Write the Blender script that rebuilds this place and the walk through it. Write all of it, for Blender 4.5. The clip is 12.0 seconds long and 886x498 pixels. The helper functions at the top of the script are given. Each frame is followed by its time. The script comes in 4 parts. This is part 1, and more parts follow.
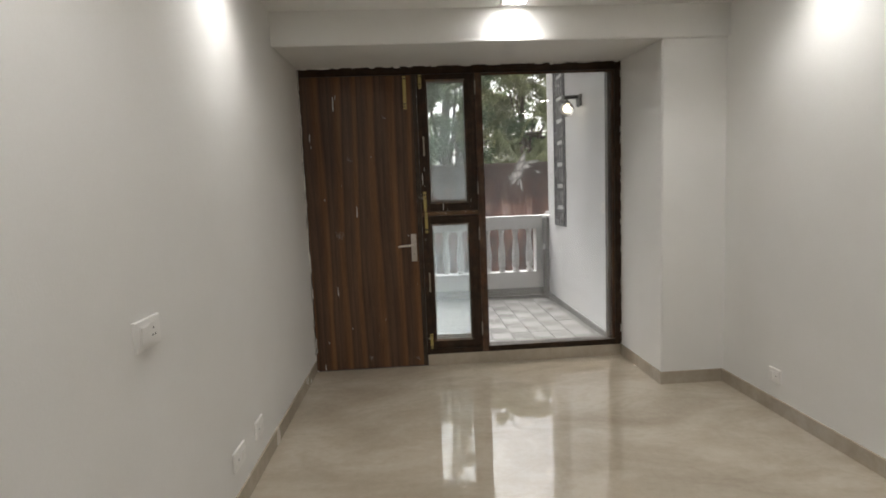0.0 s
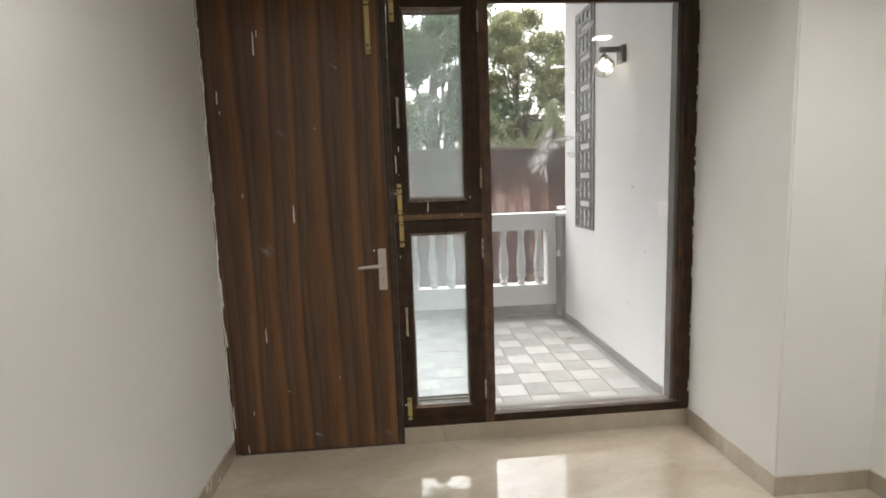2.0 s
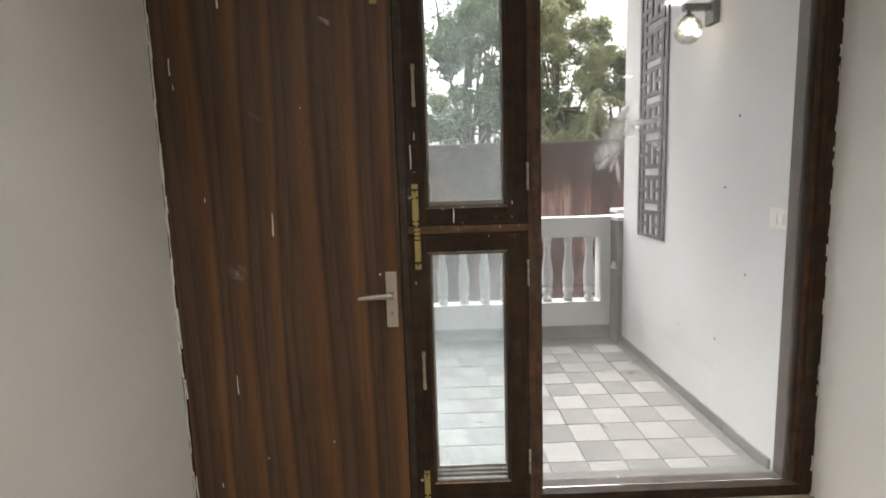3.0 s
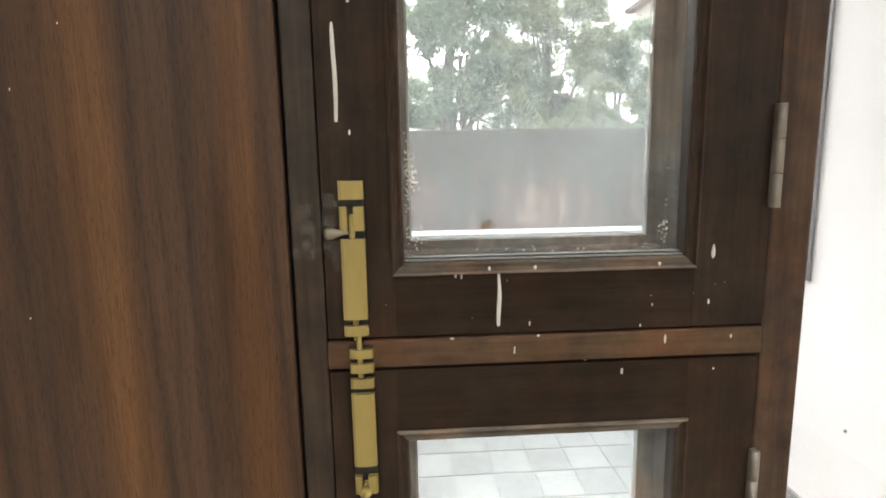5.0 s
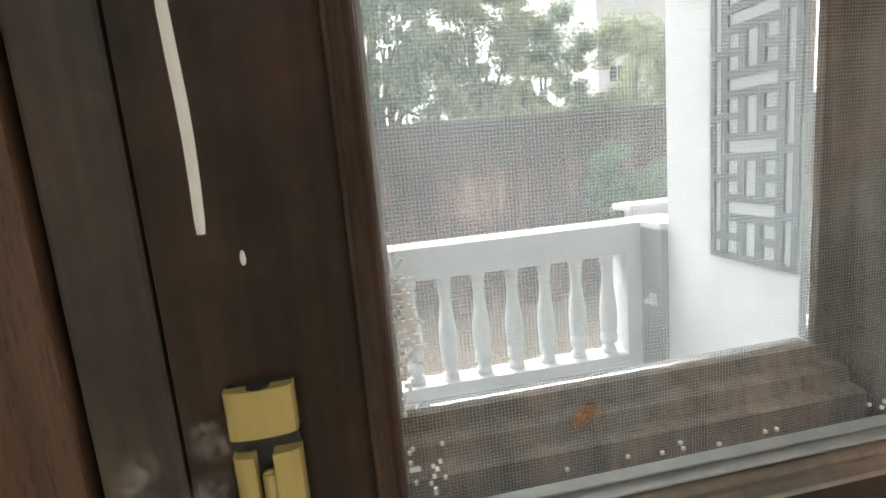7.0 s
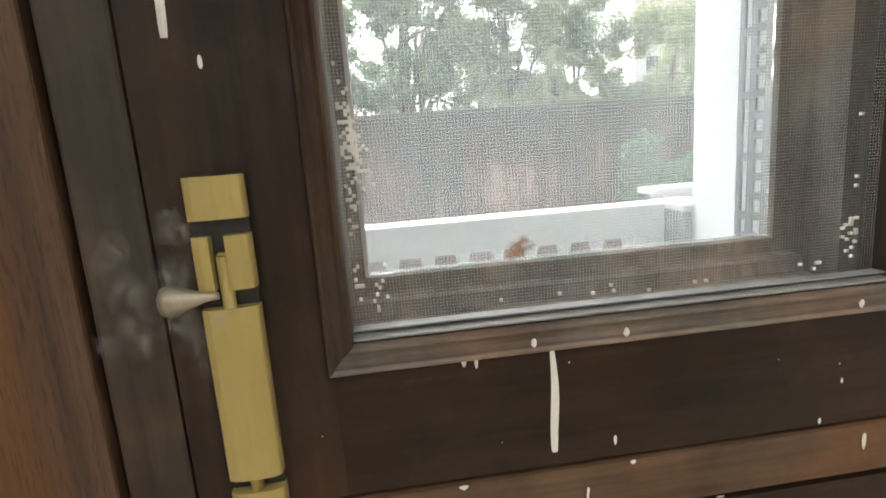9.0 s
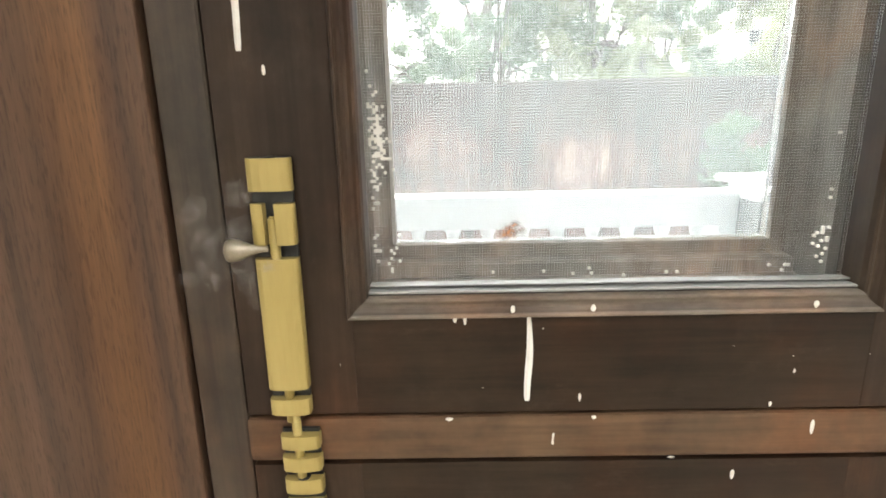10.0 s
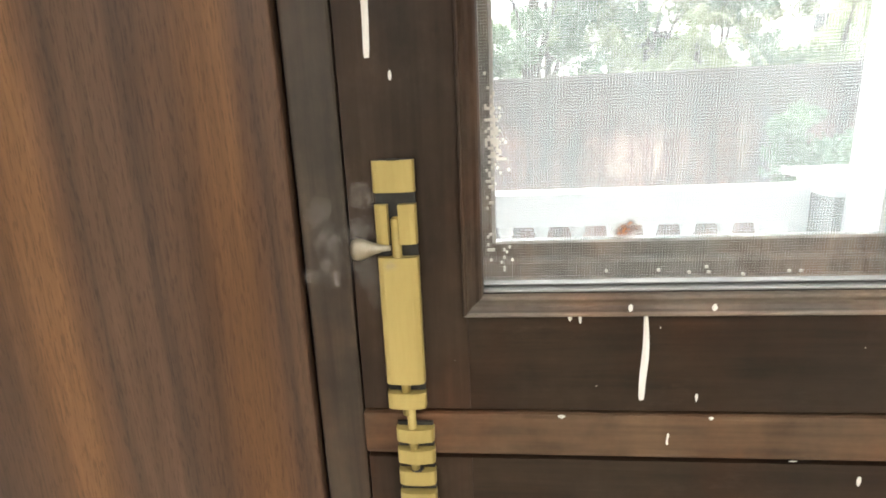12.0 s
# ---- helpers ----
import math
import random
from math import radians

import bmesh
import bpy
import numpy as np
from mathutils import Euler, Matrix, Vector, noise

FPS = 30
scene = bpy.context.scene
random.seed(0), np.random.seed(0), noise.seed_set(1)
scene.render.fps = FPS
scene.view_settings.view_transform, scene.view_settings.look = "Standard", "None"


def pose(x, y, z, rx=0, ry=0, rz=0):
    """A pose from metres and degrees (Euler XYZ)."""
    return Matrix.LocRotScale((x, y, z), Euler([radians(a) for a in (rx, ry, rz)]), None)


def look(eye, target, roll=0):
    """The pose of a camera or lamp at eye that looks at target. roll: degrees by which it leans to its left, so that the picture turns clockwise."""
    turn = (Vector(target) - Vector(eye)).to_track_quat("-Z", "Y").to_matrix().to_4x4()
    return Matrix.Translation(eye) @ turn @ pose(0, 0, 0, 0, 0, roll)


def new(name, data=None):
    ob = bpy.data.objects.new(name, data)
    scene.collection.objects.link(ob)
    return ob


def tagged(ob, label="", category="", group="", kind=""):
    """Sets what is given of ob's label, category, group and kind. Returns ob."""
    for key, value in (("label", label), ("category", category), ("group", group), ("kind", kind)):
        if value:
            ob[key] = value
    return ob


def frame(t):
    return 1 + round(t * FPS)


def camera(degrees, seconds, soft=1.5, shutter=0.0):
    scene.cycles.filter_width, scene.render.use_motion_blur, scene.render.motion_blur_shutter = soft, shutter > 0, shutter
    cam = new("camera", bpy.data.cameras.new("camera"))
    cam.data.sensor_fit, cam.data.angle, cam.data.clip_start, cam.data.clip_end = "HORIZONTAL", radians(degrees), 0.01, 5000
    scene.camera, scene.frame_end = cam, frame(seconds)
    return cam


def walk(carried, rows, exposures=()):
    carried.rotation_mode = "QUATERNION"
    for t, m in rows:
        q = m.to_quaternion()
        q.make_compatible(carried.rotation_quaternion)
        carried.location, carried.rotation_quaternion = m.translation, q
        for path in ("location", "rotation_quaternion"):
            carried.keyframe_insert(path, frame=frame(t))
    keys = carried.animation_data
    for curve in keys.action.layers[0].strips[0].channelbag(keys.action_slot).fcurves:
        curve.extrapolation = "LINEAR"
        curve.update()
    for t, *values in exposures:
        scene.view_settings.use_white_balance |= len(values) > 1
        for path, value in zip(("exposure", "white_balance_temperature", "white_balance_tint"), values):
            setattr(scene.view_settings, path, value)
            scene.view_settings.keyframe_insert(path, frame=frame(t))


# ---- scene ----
cam = camera(81.0, 12.0, soft=1.8)
PATH = [
    (0, (0.867, -4.181, 1.402), (0.974, -2.194, 1.194), -2.3),
    (0.5, (0.775, -3.859, 1.38), (0.808, -1.87, 1.174), -2.6),
    (1, (0.922, -3.446, 1.385), (1.123, -1.468, 1.166), -2.5),
    (1.5, (1.001, -3.086, 1.395), (1.177, -1.105, 1.18), -2.3),
    (2, (0.969, -2.725, 1.437), (1.123, -0.748, 1.178), -1.9),
    (2.5, (1.125, -2.328, 1.442), (1.225, -0.349, 1.169), -1.2),
    (3, (1.041, -1.985, 1.449), (1.064, -0.004, 1.179), -1.8),
    (3.2, (0.979, -1.864, 1.462), (1.011, 0.118, 1.197), -1.7),
    (4.8, (0.974, -0.663, 1.462), (1.07, 1.314, 1.176), -1.1),
    (5, (1.022, -0.515, 1.439), (1.138, 1.459, 1.137), -1.0),
    (5.5, (1.079, -0.3, 1.484), (1.151, 1.672, 1.155), -1.7),
    (6, (1.031, -0.209, 1.491), (1.223, 1.752, 1.147), -2.2),
    (6.5, (1.005, -0.193, 1.501), (1.386, 1.74, 1.154), -3.9),
    (6.7, (1.003, -0.193, 1.508), (1.372, 1.741, 1.162), -4.5),
    (8.3, (0.994, -0.172, 1.471), (1.3092, 1.776, 1.140), -5.6),
    (8.5, (0.985, -0.179, 1.474), (1.288, 1.766, 1.122), -5.1),
    (9, (1.03, -0.234, 1.433), (1.267, 1.718, 1.065), -4.2),
    (9.5, (1.044, -0.248, 1.449), (1.124, 1.706, 1.029), -0.4),
    (10, (1.062, -0.292, 1.446), (1.037, 1.653, 0.978), -1.2),
    (10.5, (1.014, -0.301, 1.449), (0.963, 1.641, 0.975), 0.1),
    (11, (0.987, -0.308, 1.469), (0.799, 1.624, 0.987), -0.6),
    (11.5, (1.025, -0.284, 1.447), (0.819, 1.649, 0.979), -1.4),
    (12, (1.02, -0.299, 1.449), (0.823, 1.635, 0.979), -2.5),
]
EXPOSURES = [(0.0, 0.68), (0.5, 0.74), (1.0, 1.32), (1.5, 1.4), (2.0, 1.25), (2.5, 1.22), (3.0, 1.12), (4.0, 1.4), (5.0, 1.8), (5.5, 2.45), (6.0, 1.70), (6.5, 1.58), (8.5, 1.46), (9.0, 1.76), (9.5, 2.24), (10.5, 2.62), (12.0, 2.57)]
SKY, CLOUD, SUN, LED = 0.15, 1.5, 0.7, 2.3
walk(cam, [(t, look(eye, target, roll)) for t, eye, target, roll in PATH], EXPOSURES)

# ---- daylight ----
world = bpy.data.worlds.new("sky")
scene.world = world
world.use_nodes = True
wn, wl = world.node_tree.nodes, world.node_tree.links
sky = wn.new("ShaderNodeTexSky")
sky.sky_type, sky.sun_disc = "NISHITA", False
sky.sun_elevation, sky.sun_rotation = radians(52), radians(-14)
sky.air_density, sky.dust_density, sky.ozone_density = 1.0, 6.0, 0.6
pale = wn.new("ShaderNodeHueSaturation")
pale.inputs["Saturation"].default_value, pale.inputs["Value"].default_value = 0.3, CLOUD
wl.new(sky.outputs[0], pale.inputs["Color"])
wl.new(pale.outputs[0], wn["Background"].inputs[0])
wn["Background"].inputs[1].default_value = SKY

sun = bpy.data.lights.new("sun", "SUN")
sun.energy, sun.angle, sun.color = SUN, radians(12), (1.0, 0.96, 0.9)
new("sun", sun).matrix_world = look((0, 0, 0), (0.15, -0.6, -0.79))

# ---- ceiling lamps: the large lights ----
CEIL = 2.59
# (0.5, -3.05) and (0.33, -4.0) are added, unseen lamps that brighten the left wall.
# (1.56, -4.7) is a guessed, unseen fill lamp.
PANELS = [(1.56, -0.86), (2.71, -1.6), (2.66, -2.68), (2.58, -3.65), (0.27, -1.72), (0.5, -3.05), (0.33, -4.0), (1.56, -4.7), (3.4, -4.3)]
for px, py in PANELS:
    lamp = bpy.data.lights.new("panel_light", "AREA")
    lamp.shape, lamp.size, lamp.energy, lamp.color, lamp.spread = "SQUARE", 0.13, LED, (1.0, 0.99, 0.98), radians(120)
    new("panel_light", lamp).matrix_world = look((px, py, CEIL - 0.012), (px, py, 0))


# ---- materials ----
def material(name, base, rough=0.5, metal=0.0, spec=0.5):
    m = bpy.data.materials.new(name)
    m.use_nodes = True
    b = m.node_tree.nodes["Principled BSDF"]
    b.inputs["Base Color"].default_value = (*base, 1)
    b.inputs["Roughness"].default_value = rough
    b.inputs["Metallic"].default_value = metal
    b.inputs["Specular IOR Level"].default_value = spec
    return m


def node(m, kind, **values):
    n = m.node_tree.nodes.new(kind)
    for key, value in values.items():
        n.inputs[key.replace("_", " ")].default_value = value
    return n


def link(m, a, b):
    m.node_tree.links.new(a, b)


def coords(m, scale=(1, 1, 1), turn=(0, 0, 0)):
    """Object-space coordinates in metres, stretched by scale."""
    tc = m.node_tree.nodes.new("ShaderNodeTexCoord")
    mp = m.node_tree.nodes.new("ShaderNodeMapping")
    mp.inputs["Scale"].default_value = scale
    mp.inputs["Rotation"].default_value = [radians(a) for a in turn]
    link(m, tc.outputs["Object"], mp.inputs["Vector"])
    return mp.outputs["Vector"]


def ramp(m, fac, stops):
    r = m.node_tree.nodes.new("ShaderNodeValToRGB")
    while len(r.color_ramp.elements) < len(stops):
        r.color_ramp.elements.new(0.5)
    for e, (p, c) in zip(r.color_ramp.elements, stops):
        e.position = p
        e.color = (*c, 1) if len(c) == 3 else c
    link(m, fac, r.inputs["Fac"])
    return r.outputs["Color"]


def noise_of(m, vec, scale, detail=4.0, rough=0.55, distort=0.0):
    n = node(m, "ShaderNodeTexNoise", Scale=scale, Detail=detail, Roughness=rough, Distortion=distort)
    link(m, vec, n.inputs["Vector"])
    return n.outputs["Fac"]


def mix(m, fac, a, b, how="MIX"):
    n = m.node_tree.nodes.new("ShaderNodeMix")
    n.data_type, n.blend_type = "RGBA", how
    for socket, value in ((n.inputs[0], fac), (n.inputs[6], a), (n.inputs[7], b)):
        if isinstance(value, (int, float)):
            socket.default_value = value
        elif isinstance(value, tuple):
            socket.default_value = (*value, 1)
        else:
            link(m, value, socket)
    return n.outputs[2]


def base_of(m, colour):
    link(m, colour, m.node_tree.nodes["Principled BSDF"].inputs["Base Color"])


def rough_of(m, fac, lo, hi):
    n = m.node_tree.nodes.new("ShaderNodeMapRange")
    n.inputs["To Min"].default_value, n.inputs["To Max"].default_value = lo, hi
    link(m, fac, n.inputs["Value"])
    link(m, n.outputs[0], m.node_tree.nodes["Principled BSDF"].inputs["Roughness"])


def bump_of(m, fac, strength, distance):
    n = node(m, "ShaderNodeBump", Strength=strength, Distance=distance)
    link(m, fac, n.inputs["Height"])
    link(m, n.outputs[0], m.node_tree.nodes["Principled BSDF"].inputs["Normal"])


def grained(name, c0, c1, rough, scale=6.0, fine=120.0, bump=0.15, metal=0.0, stretch=(1, 1, 1)):
    """A surface with soft blotches, fine grain and a slight relief."""
    m = material(name, c0, rough, metal)
    v = coords(m, stretch)
    big, small = noise_of(m, v, scale, 5, 0.6), noise_of(m, v, fine, 3, 0.6)
    base_of(m, mix(m, 0.25, ramp(m, big, [(0.3, c0), (0.7, c1)]), ramp(m, small, [(0.3, c0), (0.7, c1)])))
    rough_of(m, small, max(rough - 0.08, 0.02), min(rough + 0.08, 1))
    bump_of(m, small, bump, 0.002)
    return m


def wall_paint(name, c0, c1):
    """Roller-painted plaster: a fine woven stipple and faint clouds."""
    m = material(name, c0, 0.5, 0, 0.35)
    v = coords(m)
    cloud = noise_of(m, v, 1.7, 5, 0.6)
    stipple = noise_of(m, coords(m, (1, 1, 0.55)), 190, 2, 0.7)
    lumps = noise_of(m, v, 26, 3, 0.5)
    base_of(m, mix(m, 0.3, ramp(m, cloud, [(0.3, c0), (0.72, c1)]), ramp(m, stipple, [(0.3, c1), (0.7, c0)])))
    rough_of(m, cloud, 0.42, 0.58)
    bump_of(m, mix(m, 0.4, stipple, lumps), 0.6, 0.002)
    return m


WALL = wall_paint("cream_wall_paint", (0.75, 0.74, 0.715), (0.70, 0.685, 0.65))
CEILING_PAINT = wall_paint("white_ceiling_paint", (0.78, 0.77, 0.74), (0.74, 0.73, 0.70))
PLASTER = wall_paint("white_outdoor_plaster", (0.68, 0.68, 0.68), (0.59, 0.59, 0.59))
GREY_PLASTER = grained("mottled_grey_plaster", (0.105, 0.10, 0.095), (0.19, 0.183, 0.175), 0.9, 3, 60, 0.4)


def marble_floor(name, glossy):
    m = material(name, (0.45, 0.39, 0.31), glossy, 0, 0.75)
    v = coords(m, (1, 1, 1), (0, 0, 28))
    cloud = noise_of(m, coords(m, (0.8, 1.5, 1), (0, 0, 28)), 1.5, 5, 0.55, 0.6)
    vein = noise_of(m, coords(m, (0.7, 1.7, 1), (0, 0, 33)), 1.9, 6, 0.6, 1.1)
    speck = noise_of(m, v, 24, 5, 0.7)
    body = ramp(m, cloud, [(0.28, (0.255, 0.212, 0.158)), (0.46, (0.345, 0.293, 0.226)), (0.62, (0.43, 0.374, 0.298)), (0.8, (0.335, 0.283, 0.220))])
    lines = ramp(m, vein, [(0.455, (0, 0, 0)), (0.495, (1, 1, 1)), (0.54, (0, 0, 0))])
    n = m.node_tree.nodes.new("ShaderNodeMath")
    n.operation = "MULTIPLY"
    n.inputs[1].default_value = 0.26
    link(m, lines, n.inputs[0])
    body = mix(m, n.outputs[0], body, (0.30, 0.245, 0.18))
    base_of(m, mix(m, 0.14, body, ramp(m, speck, [(0.35, (0.33, 0.28, 0.21)), (0.65, (0.55, 0.49, 0.40))])))
    rough_of(m, cloud, glossy * 0.8, glossy * 1.5)
    return m


FLOOR = marble_floor("polished_beige_marble_tile", 0.007)
SKIRT = marble_floor("beige_skirting_tile", 0.22)


def veneer(name):
    """Straight-grained laminate: mauve-brown ground, tawny bands and thin dark lines, all running up the door."""
    m = material(name, (0.1, 0.05, 0.03), 0.36, 0, 0.3)
    band = m.node_tree.nodes.new("ShaderNodeTexWave")
    band.wave_type, band.bands_direction, band.wave_profile = "BANDS", "X", "SAW"
    for key, value in (("Scale", 2.15), ("Distortion", 4.0), ("Detail", 2.0), ("Detail Scale", 1.6), ("Detail Roughness", 0.4), ("Phase Offset", -1.75)):
        band.inputs[key].default_value = value
    link(m, coords(m, (1, 0.3, 0.09)), band.inputs["Vector"])
    ground = ramp(m, band.outputs["Fac"], [(0.0, (0.068, 0.039, 0.024)), (0.06, (0.096, 0.055, 0.033)), (0.24, (0.106, 0.061, 0.038)), (0.31, (0.076, 0.045, 0.029)), (0.38, (0.094, 0.054, 0.033)), (0.54, (0.104, 0.056, 0.031)), (0.68, (0.150, 0.074, 0.033)), (0.84, (0.174, 0.087, 0.038)), (0.93, (0.114, 0.059, 0.032)), (1.0, (0.068, 0.039, 0.024))])
    broad = noise_of(m, coords(m, (1, 0.3, 0.10)), 9, 3, 0.5, 0.3)
    vein = noise_of(m, coords(m, (1, 0.3, 0.05)), 52, 3, 0.55, 0.4)
    grain = noise_of(m, coords(m, (1, 0.4, 0.035)), 460, 3, 0.65)
    pore = noise_of(m, coords(m, (1, 0.4, 0.10)), 900, 2, 0.6)
    b = ramp(m, broad, [(0.30, (0.72, 0.68, 0.65)), (0.52, (0.98, 0.98, 0.98)), (0.70, (1.12, 1.12, 1.12))])
    v = ramp(m, vein, [(0.34, (0.78, 0.76, 0.74)), (0.46, (0.97, 0.97, 0.97)), (0.66, (1.14, 1.13, 1.12))])
    e = ramp(m, grain, [(0.33, (0.84, 0.83, 0.82)), (0.66, (1.12, 1.12, 1.12))])
    q = ramp(m, pore, [(0.36, (0.72, 0.70, 0.68)), (0.46, (1, 1, 1))])
    c = mix(m, 1.0, mix(m, 1.0, mix(m, 0.85, mix(m, 0.9, ground, b, "MULTIPLY"), v, "MULTIPLY"), e, "MULTIPLY"), q, "MULTIPLY")
    base_of(m, c)
    rough_of(m, grain, 0.36, 0.54)
    bump_of(m, grain, 0.14, 0.0006)
    return m


def stained(name, dark, light, rough, along="Z", spec=0.22):
    """Stained hardwood with streaked grain, red and grey patches, rubbed spots and dust."""
    m = material(name, dark, rough, 0, spec)
    s = (1, 1, 0.05) if along == "Z" else (0.05, 1, 1)
    broad, grain = noise_of(m, coords(m, s), 22, 4, 0.55, 0.5), noise_of(m, coords(m, s), 260, 3, 0.65)
    fibre = noise_of(m, coords(m, s), 90, 4, 0.6, 0.3)
    worn, tone, hue = noise_of(m, coords(m), 5.5, 6, 0.7), noise_of(m, coords(m), 13, 5, 0.65), noise_of(m, coords(m), 8, 4, 0.6, 0.4)
    c = mix(m, 0.35, ramp(m, broad, [(0.3, dark), (0.72, light)]), ramp(m, grain, [(0.3, dark), (0.7, light)]))
    c = mix(m, 0.7, c, ramp(m, fibre, [(0.34, (0.62, 0.60, 0.58)), (0.5, (1, 1, 1)), (0.68, (1.35, 1.32, 1.28))]), "MULTIPLY")
    c = mix(m, 0.9, c, ramp(m, hue, [(0.34, (0.92, 1.02, 1.10)), (0.5, (1, 1, 1)), (0.66, (1.28, 0.98, 0.82))]), "MULTIPLY")
    dust = ramp(m, worn, [(0.54, (0, 0, 0)), (0.76, (0.2, 0.2, 0.2))])
    scuff = noise_of(m, coords(m, (1, 1, 0.4) if along == "Z" else (0.4, 1, 1)), 48, 8, 0.75)
    c = mix(m, ramp(m, scuff, [(0.56, (0, 0, 0)), (0.74, (0.34, 0.34, 0.34))]), c, (0.095, 0.064, 0.041))
    base_of(m, mix(m, 1.0, mix(m, dust, c, (0.14, 0.102, 0.072)), ramp(m, tone, [(0.34, (0.62, 0.61, 0.60)), (0.5, (0.98, 0.98, 0.97)), (0.66, (1.38, 1.36, 1.30))]), "MULTIPLY"))
    rough_of(m, scuff, rough - 0.1, rough + 0.16)
    bump_of(m, mix(m, 0.5, grain, fibre), 0.22, 0.0008)
    return m


DOOR_WOOD = veneer("striped_brown_laminate")
FRAME_WOOD = stained("dark_stained_hardwood", (0.0205, 0.0116, 0.0068), (0.047, 0.0282, 0.0168), 0.46)
# Mullion lighter, rails darker than FRAME_WOOD: uneven light put into the stain colour.
MULLION_WOOD = stained("lit_stained_hardwood", (0.027, 0.0195, 0.0135), (0.060, 0.043, 0.030), 0.44, spec=0.32)
FRAME_WOOD_X = stained("shaded_stained_hardwood_rail", (0.0155, 0.0089, 0.0051), (0.039, 0.0230, 0.0128), 0.46, "X")
# Beading: level strips coloured as lit, uprights as shaded, the lip as a highlight.
BEAD_WOOD = stained("worn_lit_beading", (0.110, 0.090, 0.073), (0.190, 0.158, 0.130), 0.5, "X")
BEAD_WOOD_Z = stained("worn_shaded_beading", (0.030, 0.019, 0.012), (0.068, 0.045, 0.030), 0.45)
BEAD_GLINT = stained("bead_edge_highlight", (0.18, 0.150, 0.122), (0.29, 0.250, 0.210), 0.42, "X")
GROOVE = material("black_joint", (0.008, 0.006, 0.005), 0.8)
ALUMINIUM = grained("dusty_aluminium_channel", (0.27, 0.27, 0.26), (0.40, 0.40, 0.38), 0.5, 40, 400, 0.08, 0.35)
# Pale grey because the lit screen's haze is mixed into this wood's colour.
REVEAL_WOOD = stained("hazed_reveal_wood", (0.20, 0.188, 0.170), (0.30, 0.284, 0.260), 0.6)
RAIL_WOOD = stained("tawny_hardwood", (0.072, 0.042, 0.024), (0.138, 0.082, 0.047), 0.45, "X")
POST_WOOD = stained("tawny_hardwood_post", (0.055, 0.032, 0.021), (0.10, 0.06, 0.038), 0.45)
BRASS = grained("dull_yellow_brass", (0.365, 0.280, 0.088), (0.460, 0.365, 0.132), 0.42, 38, 420, 0.1, 0.25, (1, 1, 0.12))
BLACK_GAP = grained("tarnished_black_brass", (0.018, 0.018, 0.018), (0.05, 0.05, 0.045), 0.55, 60, 500, 0.1, 0.3)
NICKEL = grained("satin_nickel", (0.50, 0.46, 0.41), (0.58, 0.54, 0.50), 0.38, 40, 500, 0.05, 0.8)
KNOB = grained("tarnished_brass_knob", (0.26, 0.23, 0.17), (0.44, 0.40, 0.32), 0.42, 60, 400, 0.08, 0.6)
STEEL = grained("painted_steel_hinge", (0.24, 0.21, 0.18), (0.40, 0.36, 0.32), 0.5, 60, 300, 0.15, 0.5)
WHITE_PAINT = grained("spilt_white_paint", (0.80, 0.79, 0.74), (0.72, 0.70, 0.64), 0.45, 80, 600, 0.2)
EDGE_GLOW = grained("pale_edge_glow", (0.48, 0.47, 0.45), (0.62, 0.61, 0.59), 0.6, 30, 300, 0.2)
PLASTIC = grained("white_switch_plastic", (0.74, 0.72, 0.68), (0.78, 0.76, 0.73), 0.3, 20, 400, 0.02)
DARK_PLASTIC = material("dark_plastic", (0.03, 0.03, 0.03), 0.4)
WIRE = material("grey_screen_wire", (0.68, 0.68, 0.66), 0.6)
JALI = grained("charcoal_lattice_board", (0.034, 0.034, 0.040), (0.052, 0.052, 0.060), 0.5, 12, 200, 0.1)
LAMP_BLACK = grained("black_lamp_metal", (0.02, 0.02, 0.02), (0.035, 0.035, 0.035), 0.45, 30, 300, 0.05, 0.6)


def pane_glass(name, tint=(1, 1, 1), rough=0.0, dust=0.0, film=(0.85, 0.85, 0.83)):
    m = material(name, tint, rough)
    b = m.node_tree.nodes["Principled BSDF"]
    b.inputs["Transmission Weight"].default_value = 1
    b.inputs["IOR"].default_value = 1.5
    if dust:
        d, t, s = (m.node_tree.nodes.new("ShaderNode" + k) for k in ("BsdfTranslucent", "BsdfDiffuse", "MixShader"))
        for n in (d, t):
            n.inputs["Color"].default_value = (*film, 1)
        both = m.node_tree.nodes.new("ShaderNodeAddShader")
        link(m, d.outputs[0], both.inputs[0])
        link(m, t.outputs[0], both.inputs[1])
        f = m.node_tree.nodes.new("ShaderNodeMapRange")
        f.inputs["From Min"].default_value, f.inputs["From Max"].default_value = 0.3, 0.7
        f.inputs["To Min"].default_value, f.inputs["To Max"].default_value = dust * 0.5, dust * 1.5
        link(m, noise_of(m, coords(m, (1, 1, 0.5)), 5, 6, 0.7), f.inputs["Value"])
        link(m, f.outputs[0], s.inputs[0])
        link(m, b.outputs[0], s.inputs[1])
        link(m, both.outputs[0], s.inputs[2])
        link(m, s.outputs[0], m.node_tree.nodes["Material Output"].inputs["Surface"])
    return m


GLASS = pane_glass("clear_window_glass", (0.97, 0.98, 0.98), 0.0, 0.028)
DUSTY_GLASS = pane_glass("dusty_window_glass", (0.915, 0.975, 0.985), 0.0, 0.115, (0.74, 0.84, 0.87))
CRYSTAL = pane_glass("cracked_crystal_glass", (0.95, 0.93, 0.86), 0.08)
bump_of(CRYSTAL, noise_of(CRYSTAL, coords(CRYSTAL), 60, 2, 0.5), 1.0, 0.01)


